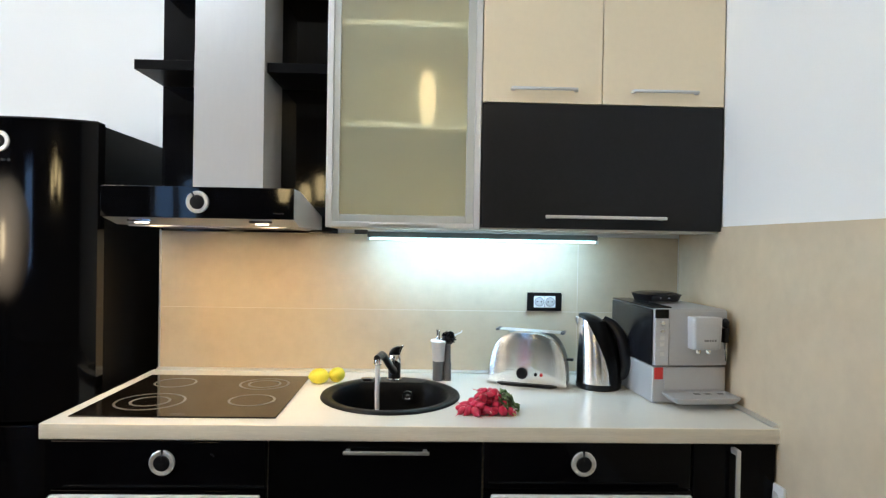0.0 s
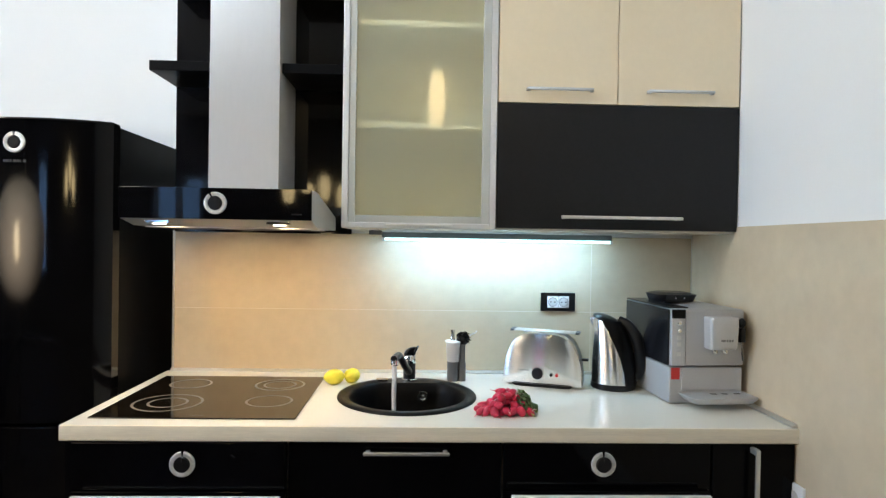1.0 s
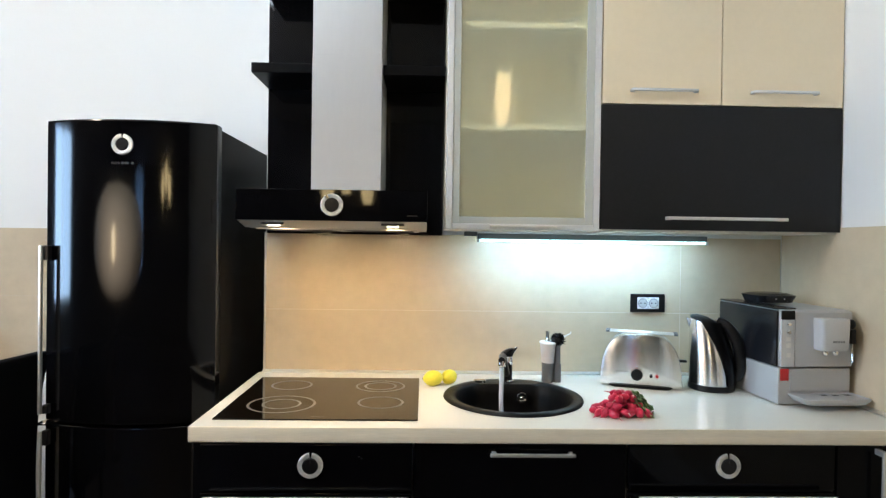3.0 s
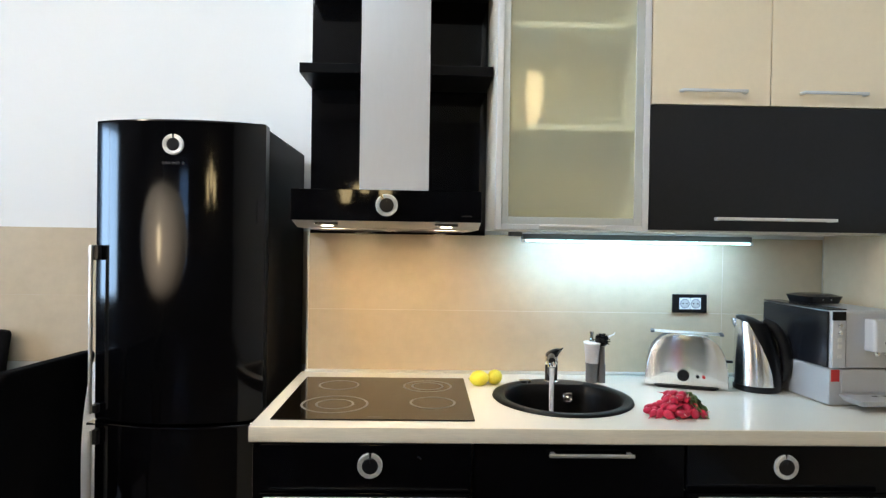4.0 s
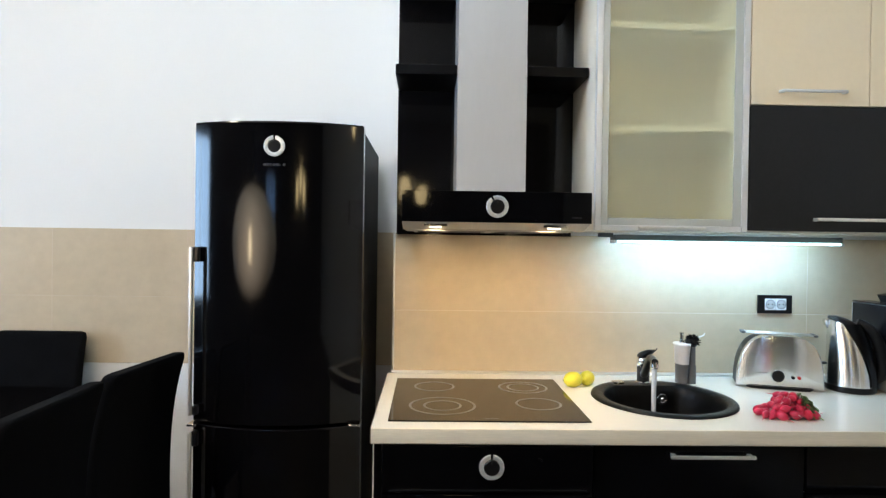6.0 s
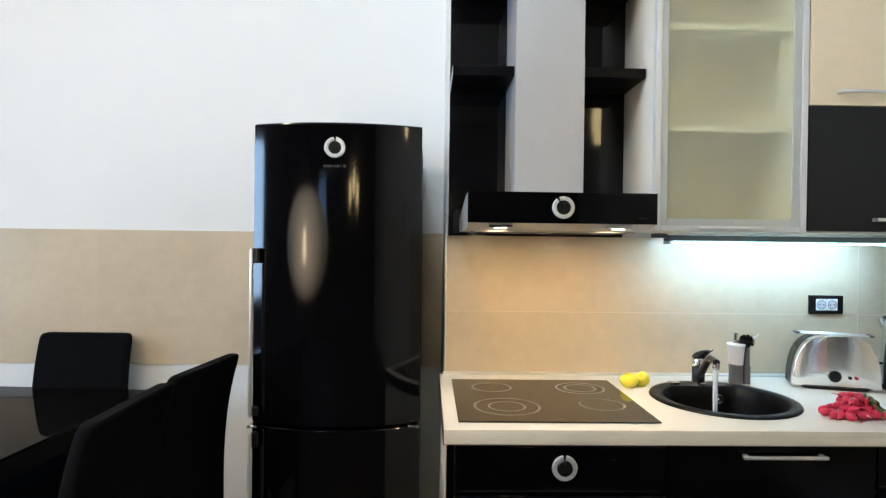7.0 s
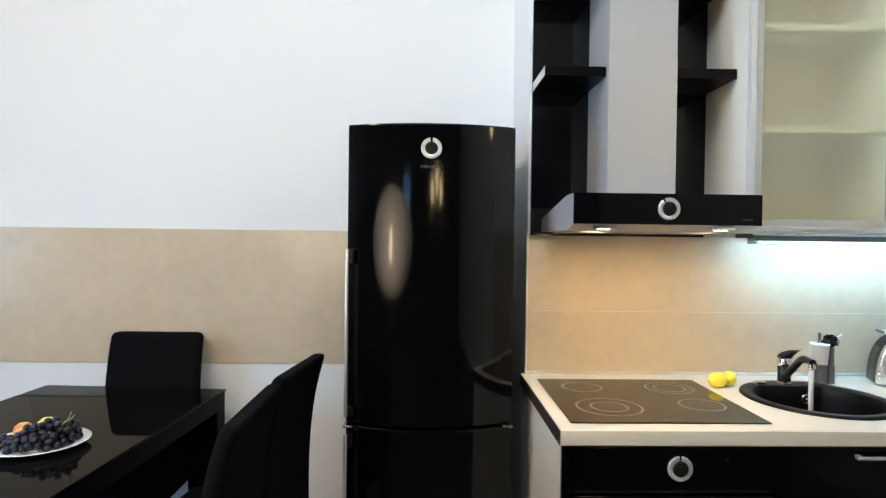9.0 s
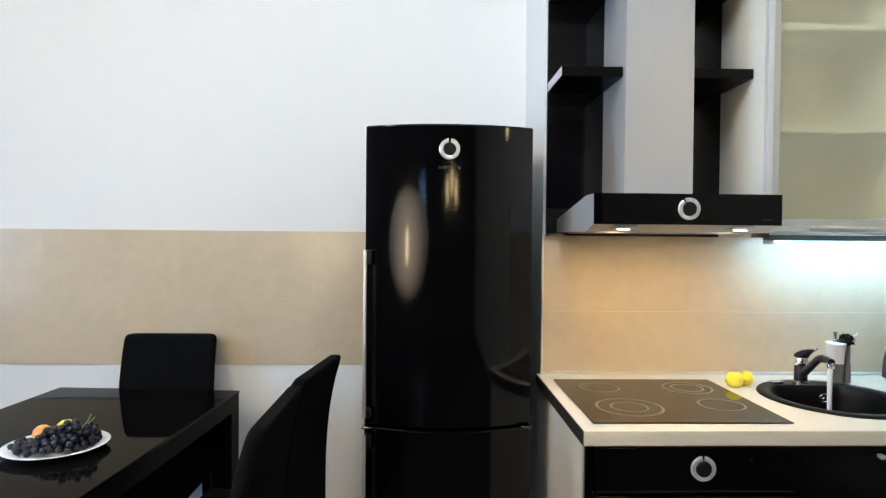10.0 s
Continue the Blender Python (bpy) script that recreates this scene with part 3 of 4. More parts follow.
sp = curve_points([(tx, ty - 0.006, tz + 0.030), (tx - 0.012, ty - 0.062, tz + 0.062), (tx - 0.032, ty - 0.154, tz + 0.116), (tx - 0.039, ty - 0.199, tz + 0.123), (tx - 0.047, ty - 0.242, tz + 0.122)], 6)
part("spout", tube(sp, [0.0142 - 0.003 * i / (len(sp) - 1) for i in range(len(sp))], 14), BLACKPLASTIC, tap, angle=60)
wx, wy = tx - 0.045, ty - 0.232
part("aerator", lathe(wx, wy, [(0.012, tz + 0.100), (0.013, tz + 0.104), (0.012, tz + 0.120)], 20), CHROME, tap, "chrome aerator")
random.seed(3)
wr = []
for i in range(16):
    z = tz + 0.100 - i * 0.0166
    k = 0.0082 - 0.0018 * i / 15
    wr.append([(wx + 0.0004 * math.sin(i * 0.9) + k * (1 + 0.06 * random.uniform(-1, 1)) * math.cos(2 * math.pi * j / 12),
                wy + k * (1 + 0.06 * random.uniform(-1, 1)) * math.sin(2 * math.pi * j / 12), z) for j in range(12)])
part("water_stream", loft(wr), WATER, tap, "clear stream of running water", angle=80)

# ---- wall units ----
YD = 1.890                                   # face of the wall unit doors
ZU, ZM, ZTOP = 1.460, 1.884, 2.46
gx0, gx1 = -0.272, 0.246
glass_cab = thing("glass_wall_cabinet", (-0.013, 2.05, ZU - 0.006), "tall wall cabinet with a frosted glass door in an aluminium frame", "cabinet")
part("side", box(gx0, gx0 + 0.018, YD + 0.022, Y_K - 0.008, ZU - 0.004, ZTOP), CARCASS, glass_cab)
part("side", box(gx1 - 0.018, gx1 - 0.001, YD + 0.022, Y_K - 0.008, ZU - 0.004, ZTOP), CARCASS, glass_cab)
part("bottom", box(gx0 + 0.019, gx1 - 0.019, YD + 0.022, Y_K - 0.008, ZU - 0.004, ZU + 0.014), CARCASS, glass_cab)
part("top", box(gx0 + 0.019, gx1 - 0.019, YD + 0.022, Y_K - 0.008, ZTOP - 0.018, ZTOP), CARCASS, glass_cab)
part("back", box(gx0 + 0.019, gx1 - 0.019, Y_K - 0.014, Y_K - 0.0085, ZU + 0.015, ZTOP - 0.019), CARCASS, glass_cab)
for z in (1.797, 2.143):
    part("shelf", box(gx0 + 0.019, gx1 - 0.019, YD + 0.035, Y_K - 0.016, z, z + 0.020, 0.002), CARCASS, glass_cab, "pale board shelf")
gd = part("door", box(gx0, gx0 + 0.021, YD, YD + 0.020, ZU - 0.004, ZTOP, 0.002), FRAMEALU, glass_cab, "aluminium framed frosted door")
part("stile", box(gx1 - 0.022, gx1 - 0.001, YD, YD + 0.020, ZU - 0.004, ZTOP, 0.002), FRAMEALU, gd)
part("rail", box(gx0 + 0.0212, gx1 - 0.0222, YD, YD + 0.020, ZU - 0.004, ZU + 0.015, 0.002), FRAMEALU, gd)
part("rail", box(gx0 + 0.0212, gx1 - 0.0222, YD, YD + 0.020, ZTOP - 0.021, ZTOP, 0.002), FRAMEALU, gd)
# inner border, set back behind the outer profile
for dims in ((gx0 + 0.0212, gx0 + 0.044, ZU + 0.0152, ZTOP - 0.0212), (gx1 - 0.049, gx1 - 0.0222, ZU + 0.0152, ZTOP - 0.0212),
             (gx0 + 0.0442, gx1 - 0.0492, ZU + 0.0152, ZU + 0.039), (gx0 + 0.0442, gx1 - 0.0492, ZTOP - 0.044, ZTOP - 0.0212)):
    part("inner_border", box(dims[0], dims[1], YD + 0.005, YD + 0.018, dims[2], dims[3], 0.001), BORDERGREY, gd, "greyer inner border")
pane = part("pane", box(gx0 + 0.0442, gx1 - 0.0492, YD + 0.008, YD + 0.013, ZU + 0.0392, ZTOP - 0.0442), FROST, gd, "frosted glass pane")
pane.visible_shadow = False
part("door_handle", box(-0.125, 0.100, YD - 0.012, YD, ZU + 0.003, ZU + 0.011, 0.002), ALU, gd, "slim metal grip")

lift = thing("lift_door_cabinet", (0.655, 2.05, ZU), "black matt wall cabinet with a lift-up door", "cabinet")
part("body", box(0.249, 1.070, YD + 0.022, Y_K - 0.008, ZU - 0.004, ZM - 0.001), CARCASS, lift, "pale board carcass")
ld = part("door", box(0.2485, 1.0715, YD, YD + 0.019, ZU + 0.003, ZM - 0.001, 0.0015), MATTBLACK, lift, "black satin lift door")
bar_handle(ld, 0.462, 0.872, YD, 1.502, 0.011)
cream = thing("cream_wall_cabinet", (0.655, 2.05, ZM), "cream wall cabinet with two doors", "cabinet")
part("body", box(0.249, 1.070, YD + 0.022, Y_K - 0.008, ZM, ZTOP), CARCASS, cream, "pale board carcass")
for a, b, h0, h1 in ((0.2485, 0.6515, 0.352, 0.577), (0.6545, 1.0715, 0.762, 0.988)):
    cd = part("door", box(a, b, YD, YD + 0.019, ZM + 0.002, ZTOP, 0.0015), CREAM, cream, "cream satin door")
    bow_handle(cd, h0 - 0.010, h1 - 0.008, YD, 1.930)

# light bar under the wall units
bar = thing("under_cabinet_light", (0.29, 2.10, 1.415), "slim grey light bar with a lit cool-white tube", "light")
part("housing", box(-0.148, 0.702, 2.082, 2.135, 1.426, 1.446, 0.003), DARKGREY, bar, "grey metal housing")
part("tube", tube([(-0.136, 2.080, 1.4205), (0.691, 2.080, 1.4205)], 0.0042, 12), TUBE, bar, "glowing white tube")
for x in (-0.148, 0.691):
    part("end_cap", box(x, x + 0.011, 2.072, 2.135, 1.4135, 1.4258, 0.002), GREYPLASTIC, bar)
part("bracket", box(-0.196, -0.1485, 2.09, 2.13, 1.436, 1.452, 0.002), DARKGREY, bar)
lamp("tube_light", "AREA", look((0.277, 2.105, 1.4140), (0.277, 2.175, 1.2)), 4.6, COOL, size=0.80, size_y=0.006)

# ---- shelf board and hood ----
unit = thing("wall_shelf_unit", (-0.62, 2.2, 1.44), "black gloss back panel with two black shelves", "shelf")
part("back_panel", box(-0.949, -0.274, Y_K - 0.022, Y_K - 0.008, 1.437, 2.90, 0.001), PANELBLACK, unit, "glossy black panel")
for z in (1.988, 2.335):
    for a, b in ((-0.947, -0.7345), (-0.4935, -0.277)):
        part("shelf", box(a, b, 1.978, Y_K - 0.0225, z, z + 0.034, 0.0015), SHELFBLACK, unit, "black shelf board")
    # pale strip stands in for the white wall reflected in the black shelf end
    part("end_sheen", box(-0.9484, -0.9472, 1.979, Y_K - 0.0225, z + 0.001, z + 0.033), LIGHTGREY, unit, "pale strip for the wall's reflection on the shelf end")

hood = thing("range_hood", (-0.62, 1.95, 1.45), "steel chimney hood with a black glass front, lamps lit", "range hood")
HX0, HX1, HY = -0.908, -0.335, 1.687
part("front_glass", box(HX0, HX1, HY, HY + 0.008, 1.470, 1.564, 0.001), BLACKGLASS, hood, "black glass front")
side = [(HY + 0.008, 1.4705), (HY + 0.008, 1.5625), (HY + 0.10, 1.5625), (2.2225, 1.500), (2.2225, 1.450), (HY + 0.10, 1.450)]
part("body", loft([[(x, y, z) for y, z in side] for x in (HX0 + 0.001, HX1 - 0.001)]), HOODSTEEL, hood, "satin steel body")
knob(hood, -0.621, HY, 1.518, 0.0335, 120)
for x in (-0.805, -0.440):
    lp = part("lamp", box(x - 0.018, x + 0.018, HY + 0.036, HY + 0.056, 1.4530, 1.4568, 0.001), HALOGEN, hood, "lit halogen lens")
    part("bezel", box(x - 0.036, x + 0.036, HY + 0.024, HY + 0.072, 1.4575, 1.4660, 0.001), CHROME, lp)
for x0, x1 in ((HX0 + 0.03, -0.628), (-0.618, HX1 - 0.03)):
    f = part("grease_filter", box(x0, x1, HY + 0.115, 2.15, 1.445, 1.4498, 0.001), STEELX, hood, "slotted steel filter")
    k = int((2.13 - HY - 0.13) / 0.03)
    for i in range(k):
        y = HY + 0.13 + i * 0.03
        part("slot", box(x0 + 0.015, x1 - 0.015, y, y + 0.010, 1.4442, 1.4451), DARKGREY, f)
part("chimney", box(-0.733, -0.496, 1.953, Y_K - 0.023, 1.535, 2.046, 0.0004), HOODSTEEL, hood, "satin steel chimney")
part("chimney_sleeve", box(-0.7322, -0.4968, 1.9538, Y_K - 0.023, 2.0462, Z_C - 0.001, 0.0004), HOODSTEEL, hood)
for i in range(4):
    part("marking", box(-0.395 + i * 0.008, -0.389 + i * 0.008, HY - 0.0006, HY, 1.486, 1.490), FAINT, hood)
for x in (-0.805, -0.440):
    lamp("hood_light", "SPOT", look((x, HY + 0.048, 1.440), (x + 0.03, HY + 0.33, 0.9)), 8.0, WARM, spot=radians(134), soft=0.03)

# ---- fridge ----
FX0, FX1 = -1.616, -1.050
fridge = thing("fridge_freezer", ((FX0 + FX1) / 2, 2.25, 0.0), "tall glossy black fridge-freezer with a bowed front", "fridge")
part("cabinet", box(FX0 + 0.004, FX1 - 0.004, 2.000, 2.640, 0.04, 1.792, 0.006), FRIDGESIDE, fridge, "black painted cabinet")
for x in (FX0 + 0.05, FX1 - 0.09):
    part("foot", lathe(x, 2.06, [(0.02, 0), (0.02, 0.03), (0.012, 0.04)], 16), BLACKPLASTIC, fridge)


def bowed(x0, x1, y_edge, y_mid, y_back, z0, z1, r=0.006, n=26):
    out = []
    for i in range(n + 1):
        u = i / n
        x = x0 + (x1 - x0) * u
        e = (2 * u - 1)
        y = y_mid + (y_edge - y_mid) * (abs(e) ** 2.2)
        out.append((x, y))
    plan = out + [(x1, y_back), (x0, y_back)]
    cx, cy = (x0 + x1) / 2, (y_mid + y_back) / 2

    def ring(z, inset):
        return [(cx + (x - cx) * (1 - 2 * inset / (x1 - x0)), cy + (y - cy) * (1 - 2 * inset / (y_back - y_mid)), z) for x, y in plan]
    return loft([ring(z0, r * 0.6), ring(z0 + r * 0.3, r * 0.15), ring(z0 + r, 0), ring(z0 + r * 1.3, 0), ring(z1 - r * 1.3, 0), ring(z1 - r, 0), ring(z1 - r * 0.3, r * 0.15), ring(z1, r * 0.6)])


ud = part("fridge_door", bowed(FX0, FX1, 1.950, 1.884, 1.996, 0.793, 1.800), FRIDGE, fridge, "bowed glossy black door", angle=25)
fd = part("freezer_door", bowed(FX0, FX1, 1.950, 1.884, 1.996, 0.06, 0.782), FRIDGE, fridge, "bowed glossy black door", angle=25)
part("badge_ring", split_ring(-1.336, 1.878, 1.887, 1.717, 0.0345, 0.0215, 7, 90), RING, ud, "steel badge ring")
part("badge", disc_y(-1.336, 1.876, 1.888, 1.717, 0.021, 32, 0.004), BLACKPLASTIC, ud)
for i, w in enumerate((0.010, 0.010, 0.007, 0.010, 0.010, 0.004, 0.010)):
    x = -1.372 + i * 0.0107
    part("marking", box(x, x + w * 0.8, 1.8832, 1.889, 1.652, 1.660, 0.0005), FAINT, ud)
for door, z0, z1 in ((ud, 0.818, 1.382), (fd, 0.25, 0.762)):
    hx = FX0 + 0.005
    h = part("handle", box(hx - 0.008, hx + 0.003, 1.905, 1.919, z0, z1, 0.004), ALU, door, "upright polished metal handle")
    for z, tall in ((z0, 0.03), (z1 - 0.05, 0.05)):
        part("bracket", box(hx - 0.003, hx + 0.018, 1.9192, 1.962, z, z + tall, 0.004), BLACKPLASTIC, h)
part("hinge", box(FX0 - 0.006, FX0 + 0.026, 1.905, 1.97, 0.7835, 0.7915, 0.002), CHROME, fridge, "small metal hinge")
part("hinge", box(FX1 - 0.035, FX1 + 0.002, 1.915, 1.99, 0.7835, 0.7915, 0.002), CHROME, fridge, "small metal hinge")

# ---- socket plates ----
def socket_plate(cx, cz):
    s = thing("double_socket", (cx, Y_K - 0.006, cz), "double wall socket in a black frame", "socket")
    y = Y_K - 0.0065
    part("frame", box(cx - 0.068, cx + 0.068, y - 0.010, y, cz - 0.036, cz + 0.036, 0.003), BLACKPLASTIC, s, "black frame")
    for q in (-0.0215, 0.0215):
        o = part("outlet", box(cx + q - 0.021, cx + q + 0.021, y - 0.0135, y - 0.0101, cz - 0.0225, cz + 0.0225, 0.002), WHITEPLASTIC, s, "white outlet")
        part("rim", split_ring(cx + q, y - 0.0152, y - 0.0136, cz, 0.0185, 0.0160, 0.5, 90, 28), LABELGREY, o)
        part("well", disc_y(cx + q, y - 0.0142, y - 0.0136, cz, 0.0160, 24, 0.0004), LIGHTGREY, o)
        for e in (-0.008, 0.008):
            part("hole", disc_y(cx + q + e, y - 0.0150, y - 0.0143, cz, 0.0028, 12, 0.0003), BLACKPLASTIC, o)
    return s


socket_plate(0.537, 1.184)
ws = thing("single_socket", (X_E - 0.006, 1.52, 0.70), "white single socket on the tiled side wall", "socket")
part("frame", box(X_E - 0.016, X_E - 0.0065, 1.475, 1.555, 0.665, 0.745, 0.003), WHITEPLASTIC, ws)
part("well", loft([[(x, 1.515 + q * math.cos(2 * math.pi * i / 24), 0.705 + q * math.sin(2 * math.pi * i / 24)) for i in range(24)] for x, q in ((X_E - 0.0165, 0.020), (X_E - 0.0175, 0.019))]), LIGHTGREY, ws)

# ---- things on the worktop ----
def sphere(cx, cy, cz, rx, ry=None, rz=None, u=16, v=10, bm=None):
    own = bmesh.new()
    bmesh.ops.create_uvsphere(own, u_segments=u, v_segments=v, radius=1)
    for f in own.faces:
        f.smooth = True
    for p in own.verts:
        p.co = Vector((cx + rx * p.co.x, cy + (ry or rx) * p.co.y, cz + (rz or rx) * p.co.z))
    return own if bm is None else join(bm, own)


def lemon(x, y, turn, s=1.0):
    t = thing("lemon", pose(x, y, ZT + 0.0265 * s, 0, 0, turn), "ripe yellow lemon lying on the worktop", "lemon", "lemons on the worktop")
    bm = bmesh.new()
    prof = [(-0.0395, 0.0005), (-0.0385, 0.004), (-0.034, 0.0075), (-0.029, 0.015), (-0.018, 0.0235), (-0.006, 0.0262), (0.008, 0.026), (0.02, 0.0215), (0.029, 0.013), (0.034, 0.006), (0.036, 0.0008)]
    loft([[(q * s, r * s * math.cos(2 * math.pi * i / 24), r * s * math.sin(2 * math.pi * i / 24)) for i in range(24)] for q, r in prof], True, bm)
    part("fruit", bm, LEMON, t, local=True, angle=80)
    part("stem_end", tube([(0.0355 * s, 0, 0), (0.039 * s, 0, 0.001)], [0.0028, 0.0018], 8), STEM, t, local=True)


lemon(-0.306, 2.020, 200, 1.04)
lemon(-0.246, 2.054, 60, 0.98)

# soap dispenser with a brush beside it
sx, sy = 0.121, 2.108
soap = thing("soap_dispenser", (sx, sy, ZT), "grey soap dispenser with a dish brush in its holder", "dispenser")


def oval(cx, cy, z, a, b, n=28):
    return [(cx + a * math.cos(2 * math.pi * i / n), cy + b * math.sin(2 * math.pi * i / n), z) for i in range(n)]


part("base", loft([oval(sx, sy, ZT + z, 0.0215 * k, 0.033 * k) for z, k in ((0.0005, 1.0), (0.05, 1.0), (0.080, 1.03))]), DARKGREY, soap, "dark grey lower body", angle=50)
part("reservoir", loft([oval(sx, sy, ZT + z, 0.0225 * k, 0.033 * k) for z, k in ((0.0802, 1.03), (0.12, 1.12), (0.150, 1.22), (0.158, 1.24))]), LIGHTGREY, soap, "pale grey reservoir", angle=50)
part("rim", loft([oval(sx - 0.001, sy, ZT + z, 0.0295 * k, 0.042 * k) for z, k in ((0.1582, 1.0), (0.162, 1.02), (0.164, 0.96))]), WHITEPLASTIC, soap, "white rim")
part("pump", lathe(sx - 0.003, sy, [(0.0085, ZT + 0.164), (0.0085, ZT + 0.176), (0.0065, ZT + 0.178), (0.0065, ZT + 0.200), (0.008, ZT + 0.201), (0.008, ZT + 0.208)], 18), CHROME, soap, "chrome pump head")
part("brush_holder", loft([[(sx + 0.033 + px, sy - 0.004 + py, ZT + z) for px, py in rrect(w, 0.040, 0.008)] for z, w in ((0.0005, 0.027), (0.075, 0.027), (0.0755, 0.022), (0.150, 0.020))]), DARKGREY, soap, "dark grey brush holder")
brush = thing("dish_brush", (sx + 0.034, sy - 0.004, ZT + 0.150), "black bristled dish brush with a white handle", "brush")
part("head", sphere(sx + 0.034, sy - 0.004, ZT + 0.166, 0.023, 0.020, 0.022), BLACKPLASTIC, brush)
random.seed(11)
bm = bmesh.new()
for i in range(170):
    d = Vector((random.uniform(-1, 1), random.uniform(-1, 1), random.uniform(-0.5, 1))).normalized()
    p = Vector((sx + 0.036, sy - 0.004, ZT + 0.168))
    tube([p + d * 0.008, p + d * random.uniform(0.023, 0.031)], [0.0036, 0.0018], 4, bm)
tagged(part("bristles", bm, FABRIC, brush, "black bristles"), kind="stuff")
part("handle", tube([(sx + 0.040, sy, ZT + 0.168), (sx + 0.062, sy + 0.004, ZT + 0.182), (sx + 0.084, sy + 0.006, ZT + 0.192), (sx + 0.086, sy + 0.006, ZT + 0.199)], [0.003, 0.003, 0.0022, 0.0018], 8), WHITEPLASTIC, brush, "thin white handle")

soap.matrix_world = HOME[soap] @ Matrix.Diagonal((1, 1, 0.90, 1))
brush.matrix_world = Matrix.Translation((0, 0, -0.0148)) @ HOME[brush]

# toaster
toaster = thing("toaster", pose(0.4525, 2.062, ZT, 0, 0, -19) @ Matrix.Diagonal((0.98, 0.97, 1.01, 1)), "brushed steel two-slice toaster with black ends", "toaster")


def arch(w, h, y, lift=0.0, n=30):
    """An arched outline, wide at the foot."""
    out = []
    for i in range(n + 1):
        a = math.pi * i / n
        c, s = math.cos(a), math.sin(a)
        x = (w / 2) * math.copysign(abs(c) ** 0.64, c)
        z = h * (abs(s) ** 0.70)
        x *= 1 + 0.05 * (1 - z / h) - 0.03
        out.append((x, y, lift + z))
    return out


part("body", loft([arch(0.262, 0.166, 0.078, 0.008), arch(0.278, 0.180, 0.066, 0.008), arch(0.280, 0.182, -0.040, 0.008), arch(0.276, 0.180, -0.056, 0.008)]), BLACKPLASTIC, toaster, "black plastic body", local=True, angle=40)
def toaster_face():
    """A front plate under an arch, bowed in plan, with a turned-back rim."""
    bm = bmesh.new()
    rim = arch(0.283, 0.187, 0.0, 0.007, 56)
    rows = []
    for k in (1.0, 0.985, 0.96, 0.88, 0.79, 0.70, 0.61, 0.52, 0.43, 0.34, 0.25, 0.16, 0.07):
        row = []
        for x, _, z in rim:
            px, pz = x * k, 0.085 + (z - 0.085) * k
            depth = -0.056 - 0.028 * (1 - (abs(px) / 0.146) ** 2.2) - (0.0 if k == 1 else 0.003 if k > 0.95 else 0.0045)
            row.append(bm.verts.new((px, depth, pz)))
        rows.append(row)
    back = [bm.verts.new((x, -0.040, z)) for x, _, z in rim]
    rows.insert(0, back)
    for r0, r1 in zip(rows, rows[1:]):
        for i in range(len(r0)):
            j = (i + 1) % len(r0)
            bm.faces.new((r0[i], r0[j], r1[j], r1[i])).smooth = True
    bm.faces.new(rows[-1])
    return bm


part("front_shell", toaster_face(), STEEL, toaster, "brushed steel front", local=True, angle=50)
part("top_plate", loft([[(px, py - 0.002, z) for px, py in rrect(0.15, 0.085, 0.02)] for z in (0.172, 0.1855)]), BLACKPLASTIC, toaster, local=True)
for y in (-0.022, 0.020):
    part("slot", box(-0.075, 0.075, y - 0.010, y + 0.010, 0.1856, 0.1862), DARKGREY, toaster, local=True)
part("foot_strip", loft([[(px, py - 0.004, z) for px, py in rrect(w, 0.13, 0.03)] for z, w in ((0.0005, 0.215), (0.0100, 0.245))]), BLACKPLASTIC, toaster, local=True)
kx = -0.012
part("dial", disc_y(kx, -0.100, -0.080, 0.053, 0.0200, 32, 0.004), BLACKPLASTIC, toaster, "black browning dial", local=True)
part("dial_ring", split_ring(kx, -0.090, -0.080, 0.053, 0.0228, 0.0202, 0.5), CHROME, toaster, local=True)
for x, m in ((0.037, BLACKPLASTIC), (0.057, RED)):
    part("button", disc_y(x, -0.0905, -0.078, 0.050, 0.0055, 18, 0.001), m, toaster, "small round button", local=True)
for i, w in enumerate((0.004, 0.009, 0.006, 0.010, 0.005)):
    part("marking", box(-0.086 + i * 0.010, -0.086 + i * 0.010 + w, -0.0865, -0.080, 0.060, 0.0625), LABELGREY, toaster, local=True)
part("lever", box(0.136, 0.162, -0.010, 0.010, 0.092, 0.101, 0.003), BLACKPLASTIC, toaster, "black lever", local=True)
rack = part("warming_rack", tube([(-0.115, -0.020, 0.193), (0.120, -0.020, 0.190)], 0.0022, 10), ALU, toaster, "pale metal warming rack", local=True)
for q in (-0.005, 0.012, 0.030):
    part("rod", tube([(-0.115, q, 0.193), (0.120, q, 0.190)], 0.0022, 10), ALU, rack, local=True)
for x, z in ((-0.118, 0.193), (0.122, 0.190)):
    part("end_piece", loft([[(x + px * 1.0, 0.005 + py, z + dz) for px, py in rrect(0.014, 0.066, 0.006)] for dz in (-0.0032, 0.0032)]), DARKGREY, rack, "dark grip", local=True)
for x in (-0.075, 0.075):
    part("leg", tube([(x, 0.005, 0.176), (x, 0.005, 0.192)], 0.003, 8), CHROME, rack, local=True)

# kettle: z, radius, shift of the centre towards the spout
kettle = thing("electric_kettle", pose(0.694, 2.014, ZT, 0, 0, -27), "brushed steel electric kettle with a black handle and lid", "kettle")
KP = [(0.022, 0.078, 0.0), (0.06, 0.0775, -0.0005), (0.11, 0.074, -0.004), (0.16, 0.067, -0.010), (0.20, 0.060, -0.0165), (0.225, 0.054, -0.022)]


def kring(z, r, sh, n=40, slant=0.0):
    return [(sh + r * math.cos(2 * math.pi * i / n), r * math.sin(2 * math.pi * i / n), z - slant * math.cos(2 * math.pi * i / n)) for i in range(n)]


